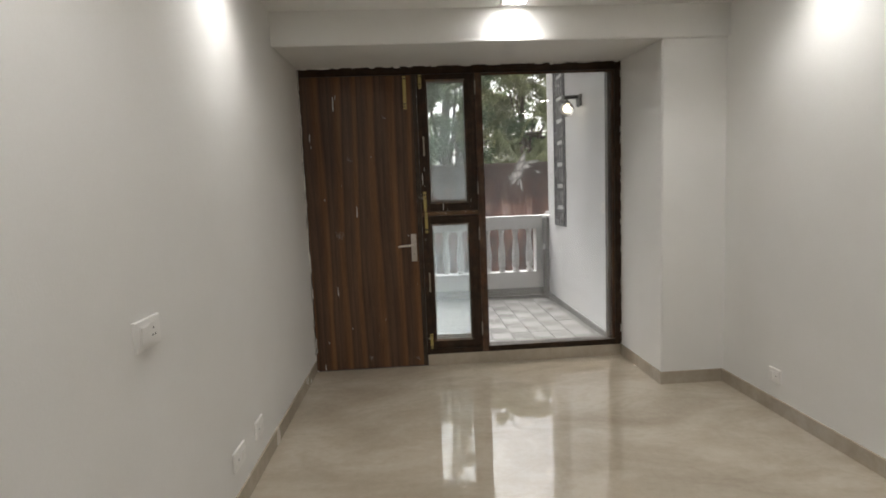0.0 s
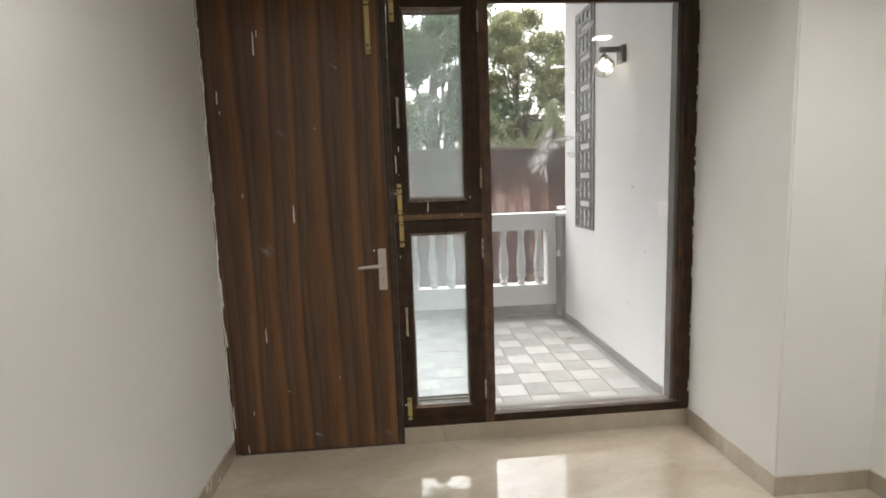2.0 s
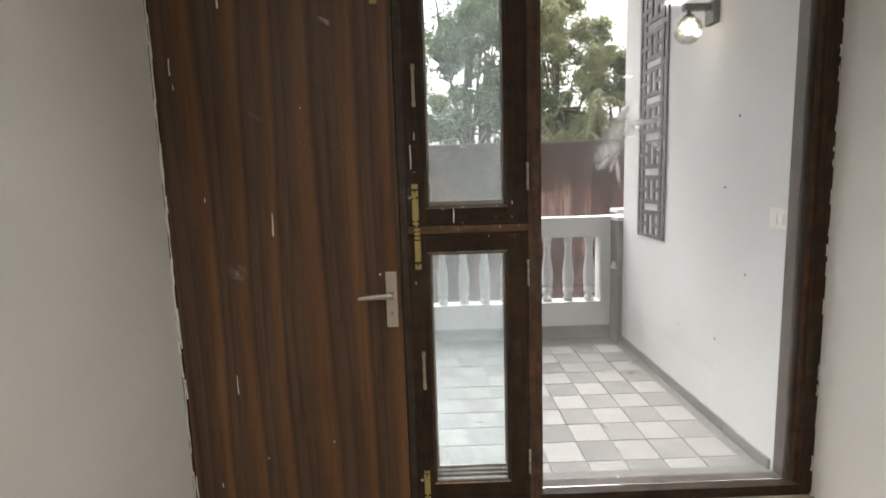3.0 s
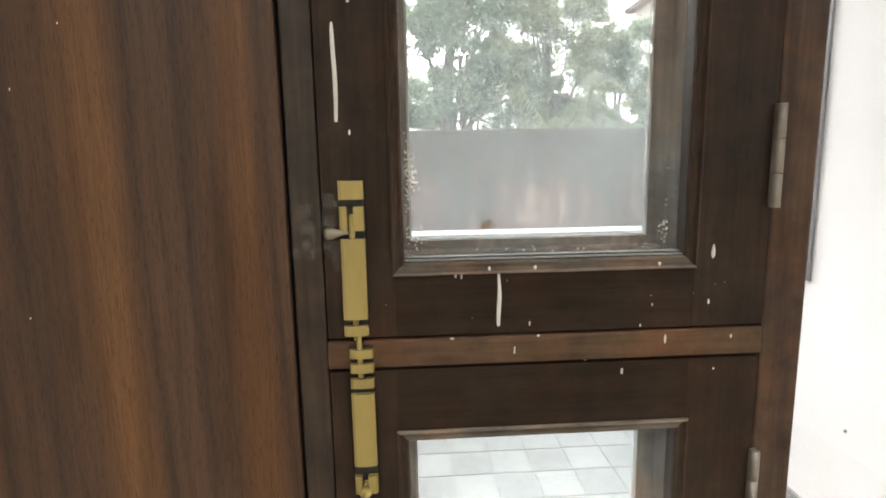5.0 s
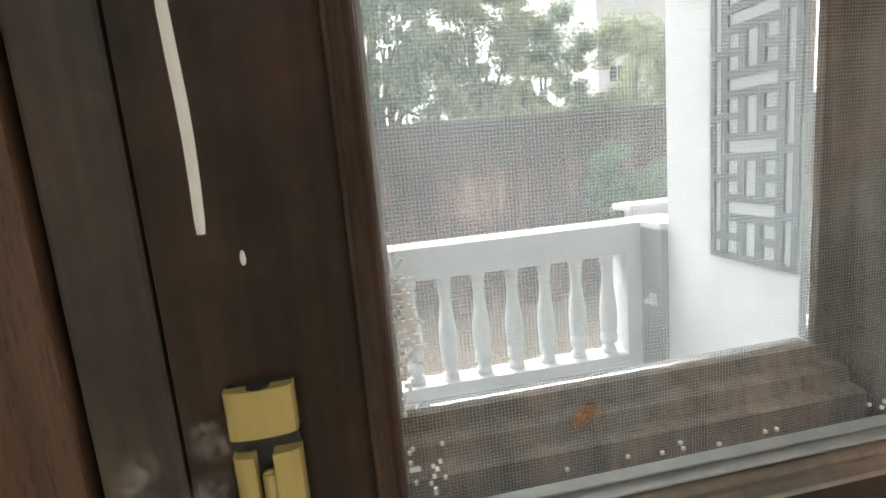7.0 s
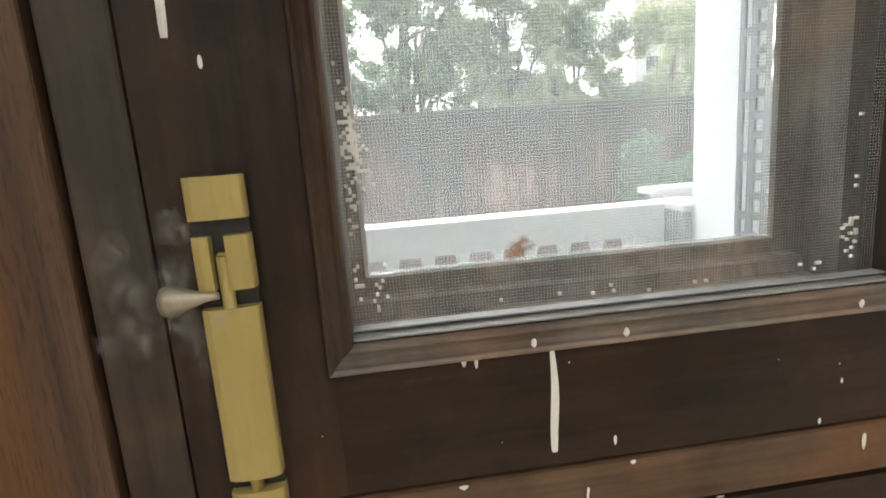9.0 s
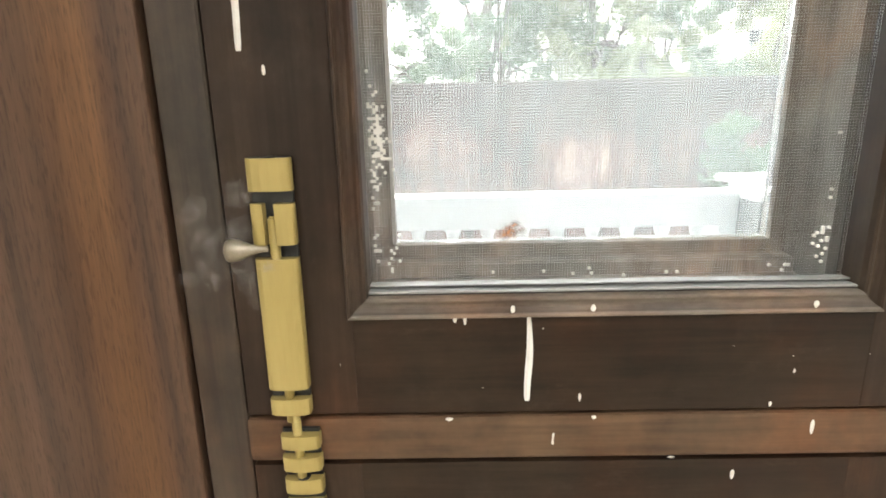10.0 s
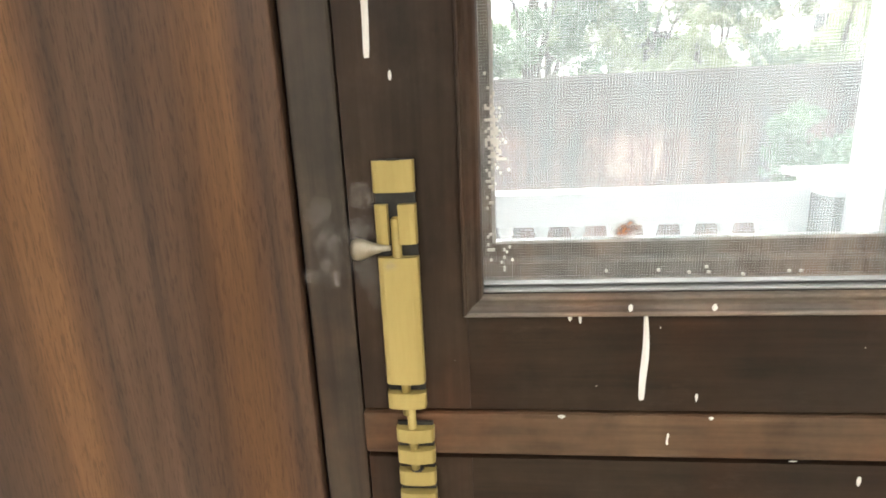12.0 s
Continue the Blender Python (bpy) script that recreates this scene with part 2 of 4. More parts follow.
def glowing(name, colour, strength):
    m = material(name, colour, 0.5)
    b = m.node_tree.nodes["Principled BSDF"]
    b.inputs["Emission Color"].default_value = (*colour, 1)
    b.inputs["Emission Strength"].default_value = strength
    return m


DIFFUSER = glowing("led_diffuser", (1.0, 0.99, 0.97), 26)
BULB = glowing("warm_bulb", (1.0, 0.88, 0.66), 6.0)


def smear_film(name, colour, most, scale, low, high, stretch=(1, 1, 0.45), turn=25):
    """A rubbed film that thins out to nothing towards its rim."""
    m = material(name, colour, 0.75)
    f = noise_of(m, coords(m, stretch, (0, turn, 0)), scale, 6, 0.7)
    rim = m.node_tree.nodes.new("ShaderNodeAttribute")
    rim.attribute_name = "fade"
    n = m.node_tree.nodes.new("ShaderNodeMath")
    n.operation = "MULTIPLY"
    link(m, ramp(m, f, [(low, (0.0, 0.0, 0.0)), (high, (most, most, most))]), n.inputs[0])
    link(m, rim.outputs["Fac"], n.inputs[1])
    link(m, n.outputs[0], m.node_tree.nodes["Principled BSDF"].inputs["Alpha"])
    return m


SMEAR = smear_film("wiped_white_paint", (0.86, 0.86, 0.87), 0.92, 20, 0.16, 0.62, (1, 1, 0.3), 40)
b_ = SMEAR.node_tree.nodes["Principled BSDF"]
t_, s_, c_, o_ = (SMEAR.node_tree.nodes.new("ShaderNode" + k) for k in ("BsdfTranslucent", "MixShader", "MixShader", "BsdfTransparent"))
t_.inputs["Color"].default_value = (0.9, 0.9, 0.9, 1)
s_.inputs[0].default_value = 0.5
film_alpha = b_.inputs["Alpha"].links[0].from_socket
SMEAR.node_tree.links.remove(b_.inputs["Alpha"].links[0])
link(SMEAR, b_.outputs[0], s_.inputs[1])
link(SMEAR, t_.outputs[0], s_.inputs[2])
link(SMEAR, film_alpha, c_.inputs[0])
link(SMEAR, o_.outputs[0], c_.inputs[1])
link(SMEAR, s_.outputs[0], c_.inputs[2])
link(SMEAR, c_.outputs[0], SMEAR.node_tree.nodes["Material Output"].inputs["Surface"])
CHALK = smear_film("chalk_dust", (0.70, 0.66, 0.60), 0.42, 70, 0.36, 0.62)
SMUDGE = smear_film("rubbed_chalk", (0.78, 0.75, 0.70), 0.40, 300, 0.40, 0.74, (1, 1, 0.6))
RUST_FILM = smear_film("orange_rust_film", (0.42, 0.20, 0.09), 0.80, 300, 0.30, 0.60, (1, 1, 1), 0)


def checker_tile(name, a, b):
    m = material(name, a, 0.75)
    oi = m.node_tree.nodes.new("ShaderNodeObjectInfo")
    v = coords(m)
    big, small = noise_of(m, v, 7, 5, 0.65), noise_of(m, v, 90, 3, 0.7)
    ridge = m.node_tree.nodes.new("ShaderNodeTexWave")
    ridge.inputs["Scale"].default_value, ridge.inputs["Distortion"].default_value = 38, 0.6
    link(m, v, ridge.inputs["Vector"])
    c = mix(m, 0.4, ramp(m, big, [(0.3, a), (0.7, b)]), ramp(m, small, [(0.3, a), (0.7, b)]))
    geo = m.node_tree.nodes.new("ShaderNodeNewGeometry")
    grime = ramp(m, noise_of(m, geo.outputs["Position"], 1.5, 6, 0.68), [(0.40, (0, 0, 0)), (0.62, (0.84, 0.84, 0.84))])
    c = mix(m, grime, c, (0.205, 0.20, 0.193))
    base_of(m, mix(m, 0.12, c, ramp(m, oi.outputs["Random"], [(0, (0.10, 0.098, 0.094)), (1, (0.5, 0.49, 0.48))])))
    bump_of(m, mix(m, 0.3, ridge.outputs["Fac"], small), 0.3, 0.002)
    return m


TILE_LIGHT = checker_tile("pale_ridged_tile", (0.255, 0.254, 0.250), (0.335, 0.334, 0.328))
TILE_GREY = checker_tile("grey_ridged_tile", (0.112, 0.113, 0.115), (0.165, 0.167, 0.169))
GROUT = grained("dark_grey_grout", (0.10, 0.10, 0.098), (0.17, 0.168, 0.165), 0.9, 9, 120, 0.3)


def stained_wall(name):
    """Old red-brown wash over render, streaked by rain and blackened along the top by growth."""
    m = material(name, (0.2, 0.08, 0.06), 0.9)
    streak = noise_of(m, coords(m, (1, 1, 0.14)), 4.2, 7, 0.75)
    blot = noise_of(m, coords(m, (0.6, 1, 0.9)), 1.5, 7, 0.7)
    fine = noise_of(m, coords(m), 14, 6, 0.75)
    c = ramp(m, streak, [(0.40, (0.050, 0.027, 0.023)), (0.47, (0.120, 0.050, 0.037)), (0.54, (0.20, 0.090, 0.066)), (0.60, (0.40, 0.27, 0.22)), (0.66, (0.22, 0.11, 0.085))])
    d = ramp(m, blot, [(0.42, (0.35, 0.33, 0.33)), (0.54, (1.0, 1.0, 1.0)), (0.64, (1.35, 1.45, 1.5))])
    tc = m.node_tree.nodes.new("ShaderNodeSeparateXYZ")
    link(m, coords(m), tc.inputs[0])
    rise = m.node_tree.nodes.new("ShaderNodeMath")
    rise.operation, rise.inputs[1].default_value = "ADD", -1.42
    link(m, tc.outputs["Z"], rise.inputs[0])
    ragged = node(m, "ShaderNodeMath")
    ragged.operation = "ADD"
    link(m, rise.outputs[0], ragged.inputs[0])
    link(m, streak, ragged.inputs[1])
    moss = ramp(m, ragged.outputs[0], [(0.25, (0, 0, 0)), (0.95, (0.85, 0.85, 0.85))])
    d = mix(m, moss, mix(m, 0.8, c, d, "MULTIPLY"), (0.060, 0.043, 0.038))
    base_of(m, mix(m, 0.6, d, ramp(m, fine, [(0.36, (0.55, 0.52, 0.5)), (0.64, (1.3, 1.3, 1.3))]), "MULTIPLY"))
    bump_of(m, fine, 0.5, 0.02)
    return m


BOUNDARY = stained_wall("streaked_red_wash")
COPING = grained("mossy_coping", (0.09, 0.075, 0.06), (0.16, 0.12, 0.10), 0.95, 3, 30, 0.4)
SOIL = grained("dry_soil", (0.16, 0.11, 0.075), (0.24, 0.18, 0.13), 0.95, 0.8, 18, 0.6)
BARK = grained("grey_bark", (0.09, 0.07, 0.055), (0.17, 0.14, 0.11), 0.9, 9, 60, 0.6, 0, (1, 1, 0.25))


def leafy(name, a, b, c):
    m = material(name, a, 0.55, 0, 0.4)
    g = m.node_tree.nodes.new("ShaderNodeNewGeometry")
    base_of(m, mix(m, 0.5, ramp(m, g.outputs["Random Per Island"], [(0, a), (0.55, b), (1, c)]), ramp(m, noise_of(m, coords(m), 0.9, 3), [(0.3, a), (0.7, c)])))
    b_ = m.node_tree.nodes["Principled BSDF"]
    b_.inputs["Subsurface Weight"].default_value = 0
    t = m.node_tree.nodes.new("ShaderNodeBsdfTranslucent")
    t.inputs["Color"].default_value = (*[min(v * 1.5, 1) for v in c], 1)
    s = m.node_tree.nodes.new("ShaderNodeMixShader")
    s.inputs[0].default_value = 0.42
    out = m.node_tree.nodes["Material Output"]
    link(m, b_.outputs[0], s.inputs[1])
    link(m, t.outputs[0], s.inputs[2])
    link(m, s.outputs[0], out.inputs["Surface"])
    return m


LEAF_DARK = leafy("deep_green_leaves", (0.055, 0.095, 0.050), (0.100, 0.155, 0.082), (0.165, 0.225, 0.125))
LEAF_MID = leafy("mid_green_leaves", (0.072, 0.115, 0.055), (0.122, 0.178, 0.085), (0.19, 0.245, 0.125))
LEAF_YELLOW = leafy("yellow_green_fronds", (0.14, 0.170, 0.075), (0.22, 0.250, 0.115), (0.31, 0.33, 0.175))
HOUSE_WHITE = grained("white_house_wash", (0.80, 0.79, 0.76), (0.72, 0.70, 0.67), 0.8, 0.7, 9, 0.1)
HOUSE_RED = grained("brick_red_wash", (0.42, 0.13, 0.08), (0.34, 0.10, 0.065), 0.85, 0.8, 12, 0.2)
ROOF_BROWN = grained("brown_roof_slab", (0.11, 0.075, 0.06), (0.17, 0.12, 0.10), 0.9, 1, 14, 0.3)
HOUSE_GLASS = material("dark_house_window", (0.03, 0.035, 0.04), 0.12)


# ---- mesh helpers ----
def box(bm, x0, x1, y0, y1, z0, z1, edge=0.0):
    made = bmesh.ops.create_cube(bm, size=1)["verts"]
    bmesh.ops.scale(bm, vec=(x1 - x0, y1 - y0, z1 - z0), verts=made)
    bmesh.ops.translate(bm, vec=((x0 + x1) / 2, (y0 + y1) / 2, (z0 + z1) / 2), verts=made)
    if edge:
        bmesh.ops.bevel(bm, geom=list({e for v in made for e in v.link_edges}), offset=edge, segments=2, affect="EDGES", profile=0.6)
    return bm


def boxed(*spans, edge=0.0):
    bm = bmesh.new()
    for s in spans:
        box(bm, *s, edge=edge)
    return bm


def mesh_of(name, bm, m, smooth=False):
    bmesh.ops.recalc_face_normals(bm, faces=bm.faces)
    me = bpy.data.meshes.new(name)
    bm.to_mesh(me)
    bm.free()
    me.materials.append(m)
    for p in me.polygons:
        p.use_smooth = smooth
    return me


def part(name, bm, m, parent, label="", smooth=False):
    """One mesh, in world places, under a thing or a part."""
    ob = new(name, bm if isinstance(bm, bpy.types.Mesh) else mesh_of(name, bm, m, smooth))
    ob.parent = parent
    if parent.type == "EMPTY":
        ob.matrix_parent_inverse = Matrix.Translation(-parent.location)
    return tagged(ob, label)


def thing(name, place, label, category, group="", kind=""):
    ob = new(name)
    ob.empty_display_size = 0.1
    ob.location = place
    return tagged(ob, label, category, group, kind)


def structure(name, bm, m, label="", category=""):
    return tagged(new(name, mesh_of(name, bm, m)), label, category, kind="structure")


def tube(bm, points, radii, seg=10, cap=True):
    """A tapered round tube along points."""
    rings = []
    for i, p in enumerate(points):
        a, b = Vector(points[max(i - 1, 0)]), Vector(points[min(i + 1, len(points) - 1)])
        q = (b - a).to_track_quat("Z", "Y").to_matrix()
        rings.append([bm.verts.new(Vector(p) + q @ Vector((math.cos(2 * math.pi * k / seg), math.sin(2 * math.pi * k / seg), 0)) * radii[i]) for k in range(seg)])
    for r, s in zip(rings, rings[1:]):
        for k in range(seg):
            bm.faces.new((r[k], r[(k + 1) % seg], s[(k + 1) % seg], s[k]))
    if cap:
        bm.faces.new(rings[0][::-1])
        bm.faces.new(rings[-1])
    return bm


def prism(bm, outline, z0, z1):
    """An outline in x and y, drawn up from z0 to z1."""
    lo, hi = [bm.verts.new((x, y, z0)) for x, y in outline], [bm.verts.new((x, y, z1)) for x, y in outline]
    for k in range(len(lo)):
        n = (k + 1) % len(lo)
        bm.faces.new((lo[k], lo[n], hi[n], hi[k]))
    bm.faces.new(lo[::-1])
    bm.faces.new(hi)
    return bm


def drip(bm, x, z0, z1, w, y=-0.0005, lean=0.0):
    """A run of dried paint on an upright face: a thin uneven bead, thicker at its foot."""
    n = 9
    w *= 0.8
    y -= 0.0006
    front, left, right = [], [], []
    for i in range(n):
        u = i / (n - 1)
        u = (0, 0.06, 0.2, 0.36, 0.5, 0.64, 0.8, 0.95, 1)[i]
        z = z1 + (z0 - z1) * u
        c = x + lean * u + (w * 0.16 * math.sin(u * 6 + x * 90) if z1 - z0 > 4 * w else 0)
        if z1 - z0 > 4 * w:
            h = w * 0.5 * (0.85 + 0.16 * math.sin(u * 9 + z * 60) + 0.15 * u) * (0.55 if i == 0 else 0.8 if i == n - 1 else 0.92 if i == 1 else 1)
        else:
            h = w * 0.5 * (0.12 + math.sin(math.pi * u) ** 0.6 * (0.85 + 0.15 * math.sin(u * 5 + x * 700)))
        front.append(bm.verts.new((c, y - min(0.0011, w * 0.16), z)))
        left.append(bm.verts.new((c - h, y, z)))
        right.append(bm.verts.new((c + h, y, z)))
    for a in (left, right):
        for i in range(n - 1):
            bm.faces.new((front[i], front[i + 1], a[i + 1], a[i]))
    for i in (0, n - 1):
        bm.faces.new((left[i], front[i], right[i]))
    bm.faces.new(left + right[::-1])
    return bm


def blot(bm, x, z, wide, high, y, turn=0.0):
    """A thin rubbed patch with an uneven outline; its fade falls from the middle to the rim."""
    fade = bm.verts.layers.float.get("fade") or bm.verts.layers.float.new("fade")
    n, rings = 20, []
    for share, left in ((0.22, 1.0), (0.45, 0.75), (0.72, 0.3), (1.0, 0.0)):
        ring = []
        for k in range(n):
            u = 2 * math.pi * k / n
            r = share * (1 + 0.10 * math.sin(2 * u + x * 400) + 0.06 * math.sin(3 * u + z * 300))
            p, q = wide * r * math.cos(u), high * r * math.sin(u)
            v = bm.verts.new((x + p * math.cos(turn) - q * math.sin(turn), y, z + p * math.sin(turn) + q * math.cos(turn)))
            v[fade] = left
            ring.append(v)
        rings.append(ring)
    bm.faces.new(rings[0])
    for a, b in zip(rings, rings[1:]):
        for k in range(n):
            bm.faces.new((a[k], a[(k + 1) % n], b[(k + 1) % n], b[k]))
    return bm


# ---- room ----
BACK = -7.2
structure("floor", boxed((-0.2, 3.1, -3.1, 0.0, -0.12, 0.0), (-0.2, 4.5, BACK, -3.1, -0.12, 0.0)), FLOOR, "polished beige marble tile floor with brown veins", "floor")
structure("wall_left", boxed((-0.2, 0.013, BACK, 0.12, -1.4, 2.9)), WALL, "cream painted plaster wall", "wall")
structure("wall_right", boxed((3.022, 3.2, -3.2, 0.12, -1.4, 2.9), (3.2, 4.6, -3.2, -3.0, -1.4, 2.9)), WALL, "cream painted plaster wall", "wall")
structure("wall_side", boxed((4.4, 4.6, BACK, -3.2, -1.4, 2.9)), WALL, "cream painted plaster wall", "wall")
structure("wall_back", boxed((0.013, 4.4, BACK - 0.2, BACK, -1.4, 2.9)), WALL, "cream painted plaster wall", "wall")
structure("ceiling", boxed((-0.2, 3.2, -3.1, -0.72, CEIL, CEIL + 0.3), (-0.2, 4.6, BACK - 0.2, -3.1, CEIL, CEIL + 0.3)), CEILING_PAINT, "white painted ceiling", "ceiling")

bm = bmesh.new()
lower = [(0.013, -0.725, 2.376), (3.022, -0.725, 2.376), (3.022, 0.0, 2.410), (0.013, 0.0, 2.410)]
lo = [bm.verts.new(v) for v in lower]
hi = [bm.verts.new((x, y, 2.9)) for x, y, z in lower]
for k in range(4):
    bm.faces.new((lo[k], lo[(k + 1) % 4], hi[(k + 1) % 4], hi[k]))
bm.faces.new(lo[::-1])
bm.faces.new(hi)
bmesh.ops.bevel(bm, geom=[e for e in bm.edges if all(v in lo for v in e.verts)], offset=0.006, segments=2, affect="EDGES")
structure("beam", bm, WALL, "cream painted beam over the balcony door", "beam")
bm = boxed((2.573, 3.022, -0.695, 0.12, 0.0, 2.42))
bmesh.ops.bevel(bm, geom=[e for e in bm.edges if all(v.co.x < 2.6 and v.co.y < -0.5 for v in e.verts)], offset=0.008, segments=3, affect="EDGES")
structure("pillar", bm, WALL, "cream painted square pillar beside the door recess", "pillar")
structure("lintel_wall", boxed((-0.2, 3.2, 0.0, 0.12, 2.410, 3.3)), PLASTER, "plastered wall over the door frame", "wall")
structure("outer_wall", boxed((-2.6, 0.0, 0.12, 0.14, -1.4, 3.3), (-2.6, -0.2, 0.0, 0.12, -1.4, 3.3)), PLASTER, "white plastered outside wall", "wall")

# skirting tiles, one piece each
SK = 0.09


def skirting(name, pieces):
    base = structure(name, boxed(*[(a[0], a[1], a[2], a[3], 0.0, SK - 0.004) for a in pieces[:1]]), SKIRT, "beige marble skirting tiles along the wall foot", "skirting")
    for a in pieces[1:]:
        part("skirting_tile", boxed((a[0], a[1], a[2], a[3], 0.0, SK), edge=0.0012), SKIRT, base)
    return base


def run_y(x0, x1, y0, y1, step):
    n = max(1, round((y1 - y0) / step))
    d = (y1 - y0) / n
    return [(x0, x1, y0 + i * d + 0.0008, y0 + (i + 1) * d - 0.0008) for i in range(n)]


skirting("baseboard_left", [(0.004, 0.016, -7.2, -0.01)] + run_y(0.013, 0.024, -7.1, -0.004, 0.8))
skirting("baseboard_right", [(3.017, 3.024, -3.2, -0.70)] + run_y(3.010, 3.022, -3.2, -0.696, 0.8))
skirting("baseboard_pillar", [(2.58, 3.012, -0.698, -0.69)] + [(2.56, 3.009, -0.707, -0.6955)])
skirting("baseboard_recess", [(2.57, 2.576, -0.69, -0.01)] + run_y(2.561, 2.5725, -0.694, -0.004, 0.36))

# step under the glazed part, faced with cut floor tiles
step = structure("door_step", boxed((0.936, 2.572, 0.004, 0.13, 0.0, 0.088)), SKIRT, "low step faced with beige marble tiles", "step")
for a, b in ((0.937, 1.1535), (1.1555, 1.96), (1.962, 2.56)):
    part("facing_tile", boxed((a, b, -0.006, 0.004, 0.001, 0.092), edge=0.0012), SKIRT, step)

# ---- ceiling panels ----
# The added, unseen fill lamps get a panel here too.
for px, py in PANELS:
    led = thing("ceiling_light", (px, py, CEIL), "square white recessed panel light, lit, in the ceiling", "ceiling light", "panel lights in the ceiling")
    part("bezel", boxed((px - 0.087, px + 0.087, py - 0.087, py - 0.07, CEIL - 0.006, CEIL + 0.01), (px - 0.087, px + 0.087, py + 0.07, py + 0.087, CEIL - 0.006, CEIL + 0.01), (px - 0.087, px - 0.07, py - 0.0699, py + 0.0699, CEIL - 0.006, CEIL + 0.01), (px + 0.07, px + 0.087, py - 0.0699, py + 0.0699, CEIL - 0.006, CEIL + 0.01)), PLASTIC, led)
    part("diffuser", boxed((px - 0.0699, px + 0.0699, py - 0.0699, py + 0.0699, CEIL - 0.003, CEIL + 0.008)), DIFFUSER, led, "glowing white diffuser")

# ---- switches and sockets ----
def wall_plate(name, side, y, z, wide, high, kind_of, label):
    """A modular plate on a wall that faces +x (side 1) or -x (side -1)."""
    x = {1: 0.013, -1: 3.022}[side] if not isinstance(side, tuple) else side[1]
    s = side if not isinstance(side, tuple) else side[0]

    def spot(d0, d1, y0, y1, z0, z1):
        a, b = sorted((x + s * d0, x + s * d1))
        return (a, b, y0, y1, z0, z1)
    p = thing(name, (x, y, z), label, "switch" if kind_of != "socket" else "socket")
    part("plate", boxed(spot(0.0, 0.012, y - wide / 2, y + wide / 2, z - high / 2, z + high / 2), edge=0.004), PLASTIC, p)
    part("insert", boxed(spot(0.012, 0.014, y - wide * 0.36, y + wide * 0.36, z - high * 0.32, z + high * 0.32), edge=0.0008), PLASTIC, p)
    if kind_of == "both":
        part("rocker", boxed(spot(0.014, 0.019, y - wide * 0.33, y - wide * 0.02, z - high * 0.27, z + high * 0.27), edge=0.002), PLASTIC, p)
        for dy, dz in ((0.18, 0.12), (0.13, -0.12), (0.24, -0.12)):
            part("socket_hole", boxed(spot(0.0138, 0.0145, y + wide * dy - 0.003, y + wide * dy + 0.003, z + high * dz - 0.003, z + high * dz + 0.003)), DARK_PLASTIC, p)
    elif kind_of == "socket":
        part("rocker", boxed(spot(0.014, 0.018, y + wide * 0.06, y + wide * 0.3, z - high * 0.25, z + high * 0.25), edge=0.0015), PLASTIC, p)
        part("socket_hole", boxed(spot(0.0138, 0.0145, y - wide * 0.2 - 0.004, y - wide * 0.2 + 0.004, z - 0.004, z + 0.004)), DARK_PLASTIC, p)
    else:
        for dy in (-0.17, 0.17):
            part("rocker", boxed(spot(0.014, 0.018, y + wide * (dy - 0.14), y + wide * (dy + 0.14), z - high * 0.27, z + high * 0.27), edge=0.0015), PLASTIC, p)
    return p


wall_plate("wall_switch", 1, -2.545, 1.01, 0.15, 0.095, "both", "white plastic switch and socket plate on the cream wall")
wall_plate("wall_socket", 1, -1.86, 0.245, 0.15, 0.09, "socket", "white plastic socket plate low on the wall")
wall_plate("wall_socket", 1, -1.55, 0.245, 0.12, 0.09, "socket", "small white plastic socket plate low on the wall")
wall_plate("wall_socket", -1, -1.24, 0.23, 0.10, 0.085, "socket", "blank white plastic socket plate above the skirting")

# ---- door frame ----
FX = [0.0, 0.026, 0.902, 0.932, 1.394, 1.440, 2.522, 2.572]
HEAD = 2.347
frame_thing = thing("door_frame", (1.28, 0.05, 0.0), "dark stained wooden frame for a door and side windows, spotted with white paint", "door frame", kind="structure")
part("jamb", boxed((FX[0], FX[1], 0.003, 0.10, 0.0, HEAD), edge=0.002), FRAME_WOOD, frame_thing)
part("head", boxed((FX[0], FX[7], 0.003, 0.10, HEAD, 2.410), edge=0.002), FRAME_WOOD_X, frame_thing)
part("door_stop", boxed((0.8987, FX[2] + 0.0006, 0.012, 0.05, 0.006, HEAD)), GROOVE, frame_thing, "dark gap beside the door leaf")
part("mullion", boxed((FX[2] + 0.0008, FX[3], 0.002, 0.112, 0.0, HEAD), edge=0.002), MULLION_WOOD, frame_thing)
part("mullion", boxed((FX[4], FX[5], 0.002, 0.112, 0.088, HEAD), edge=0.003), POST_WOOD, frame_thing, "tawny brown upright")
part("jamb", boxed((FX[6], FX[7], 0.003, 0.112, 0.088, HEAD), edge=0.003), FRAME_WOOD, frame_thing)
part("jamb_stop", boxed((2.480, FX[6], 0.0575, 0.1195, 0.118, HEAD), edge=0.002), FRAME_WOOD, frame_thing, "dark grey-brown outer stop")
part("sill", boxed((FX[3], FX[4], 0.003, 0.112, 0.090, 0.136), (FX[5], FX[6], 0.003, 0.112, 0.090, 0.136), edge=0.002), FRAME_WOOD_X, frame_thing)
part("transom", boxed((FX[3], FX[4], -0.001, 0.112, 1.2375, 1.2675), edge=0.003), RAIL_WOOD, frame_thing, "tawny brown middle rail")
part("rebate", boxed((FX[5], FX[5] + 0.012, 0.03, 0.05, 0.136, HEAD), (FX[6] - 0.012, FX[6], 0.03, 0.05, 0.136, HEAD), (FX[5] + 0.012, FX[6] - 0.012, 0.03, 0.05, HEAD - 0.012, HEAD)), POST_WOOD, frame_thing)

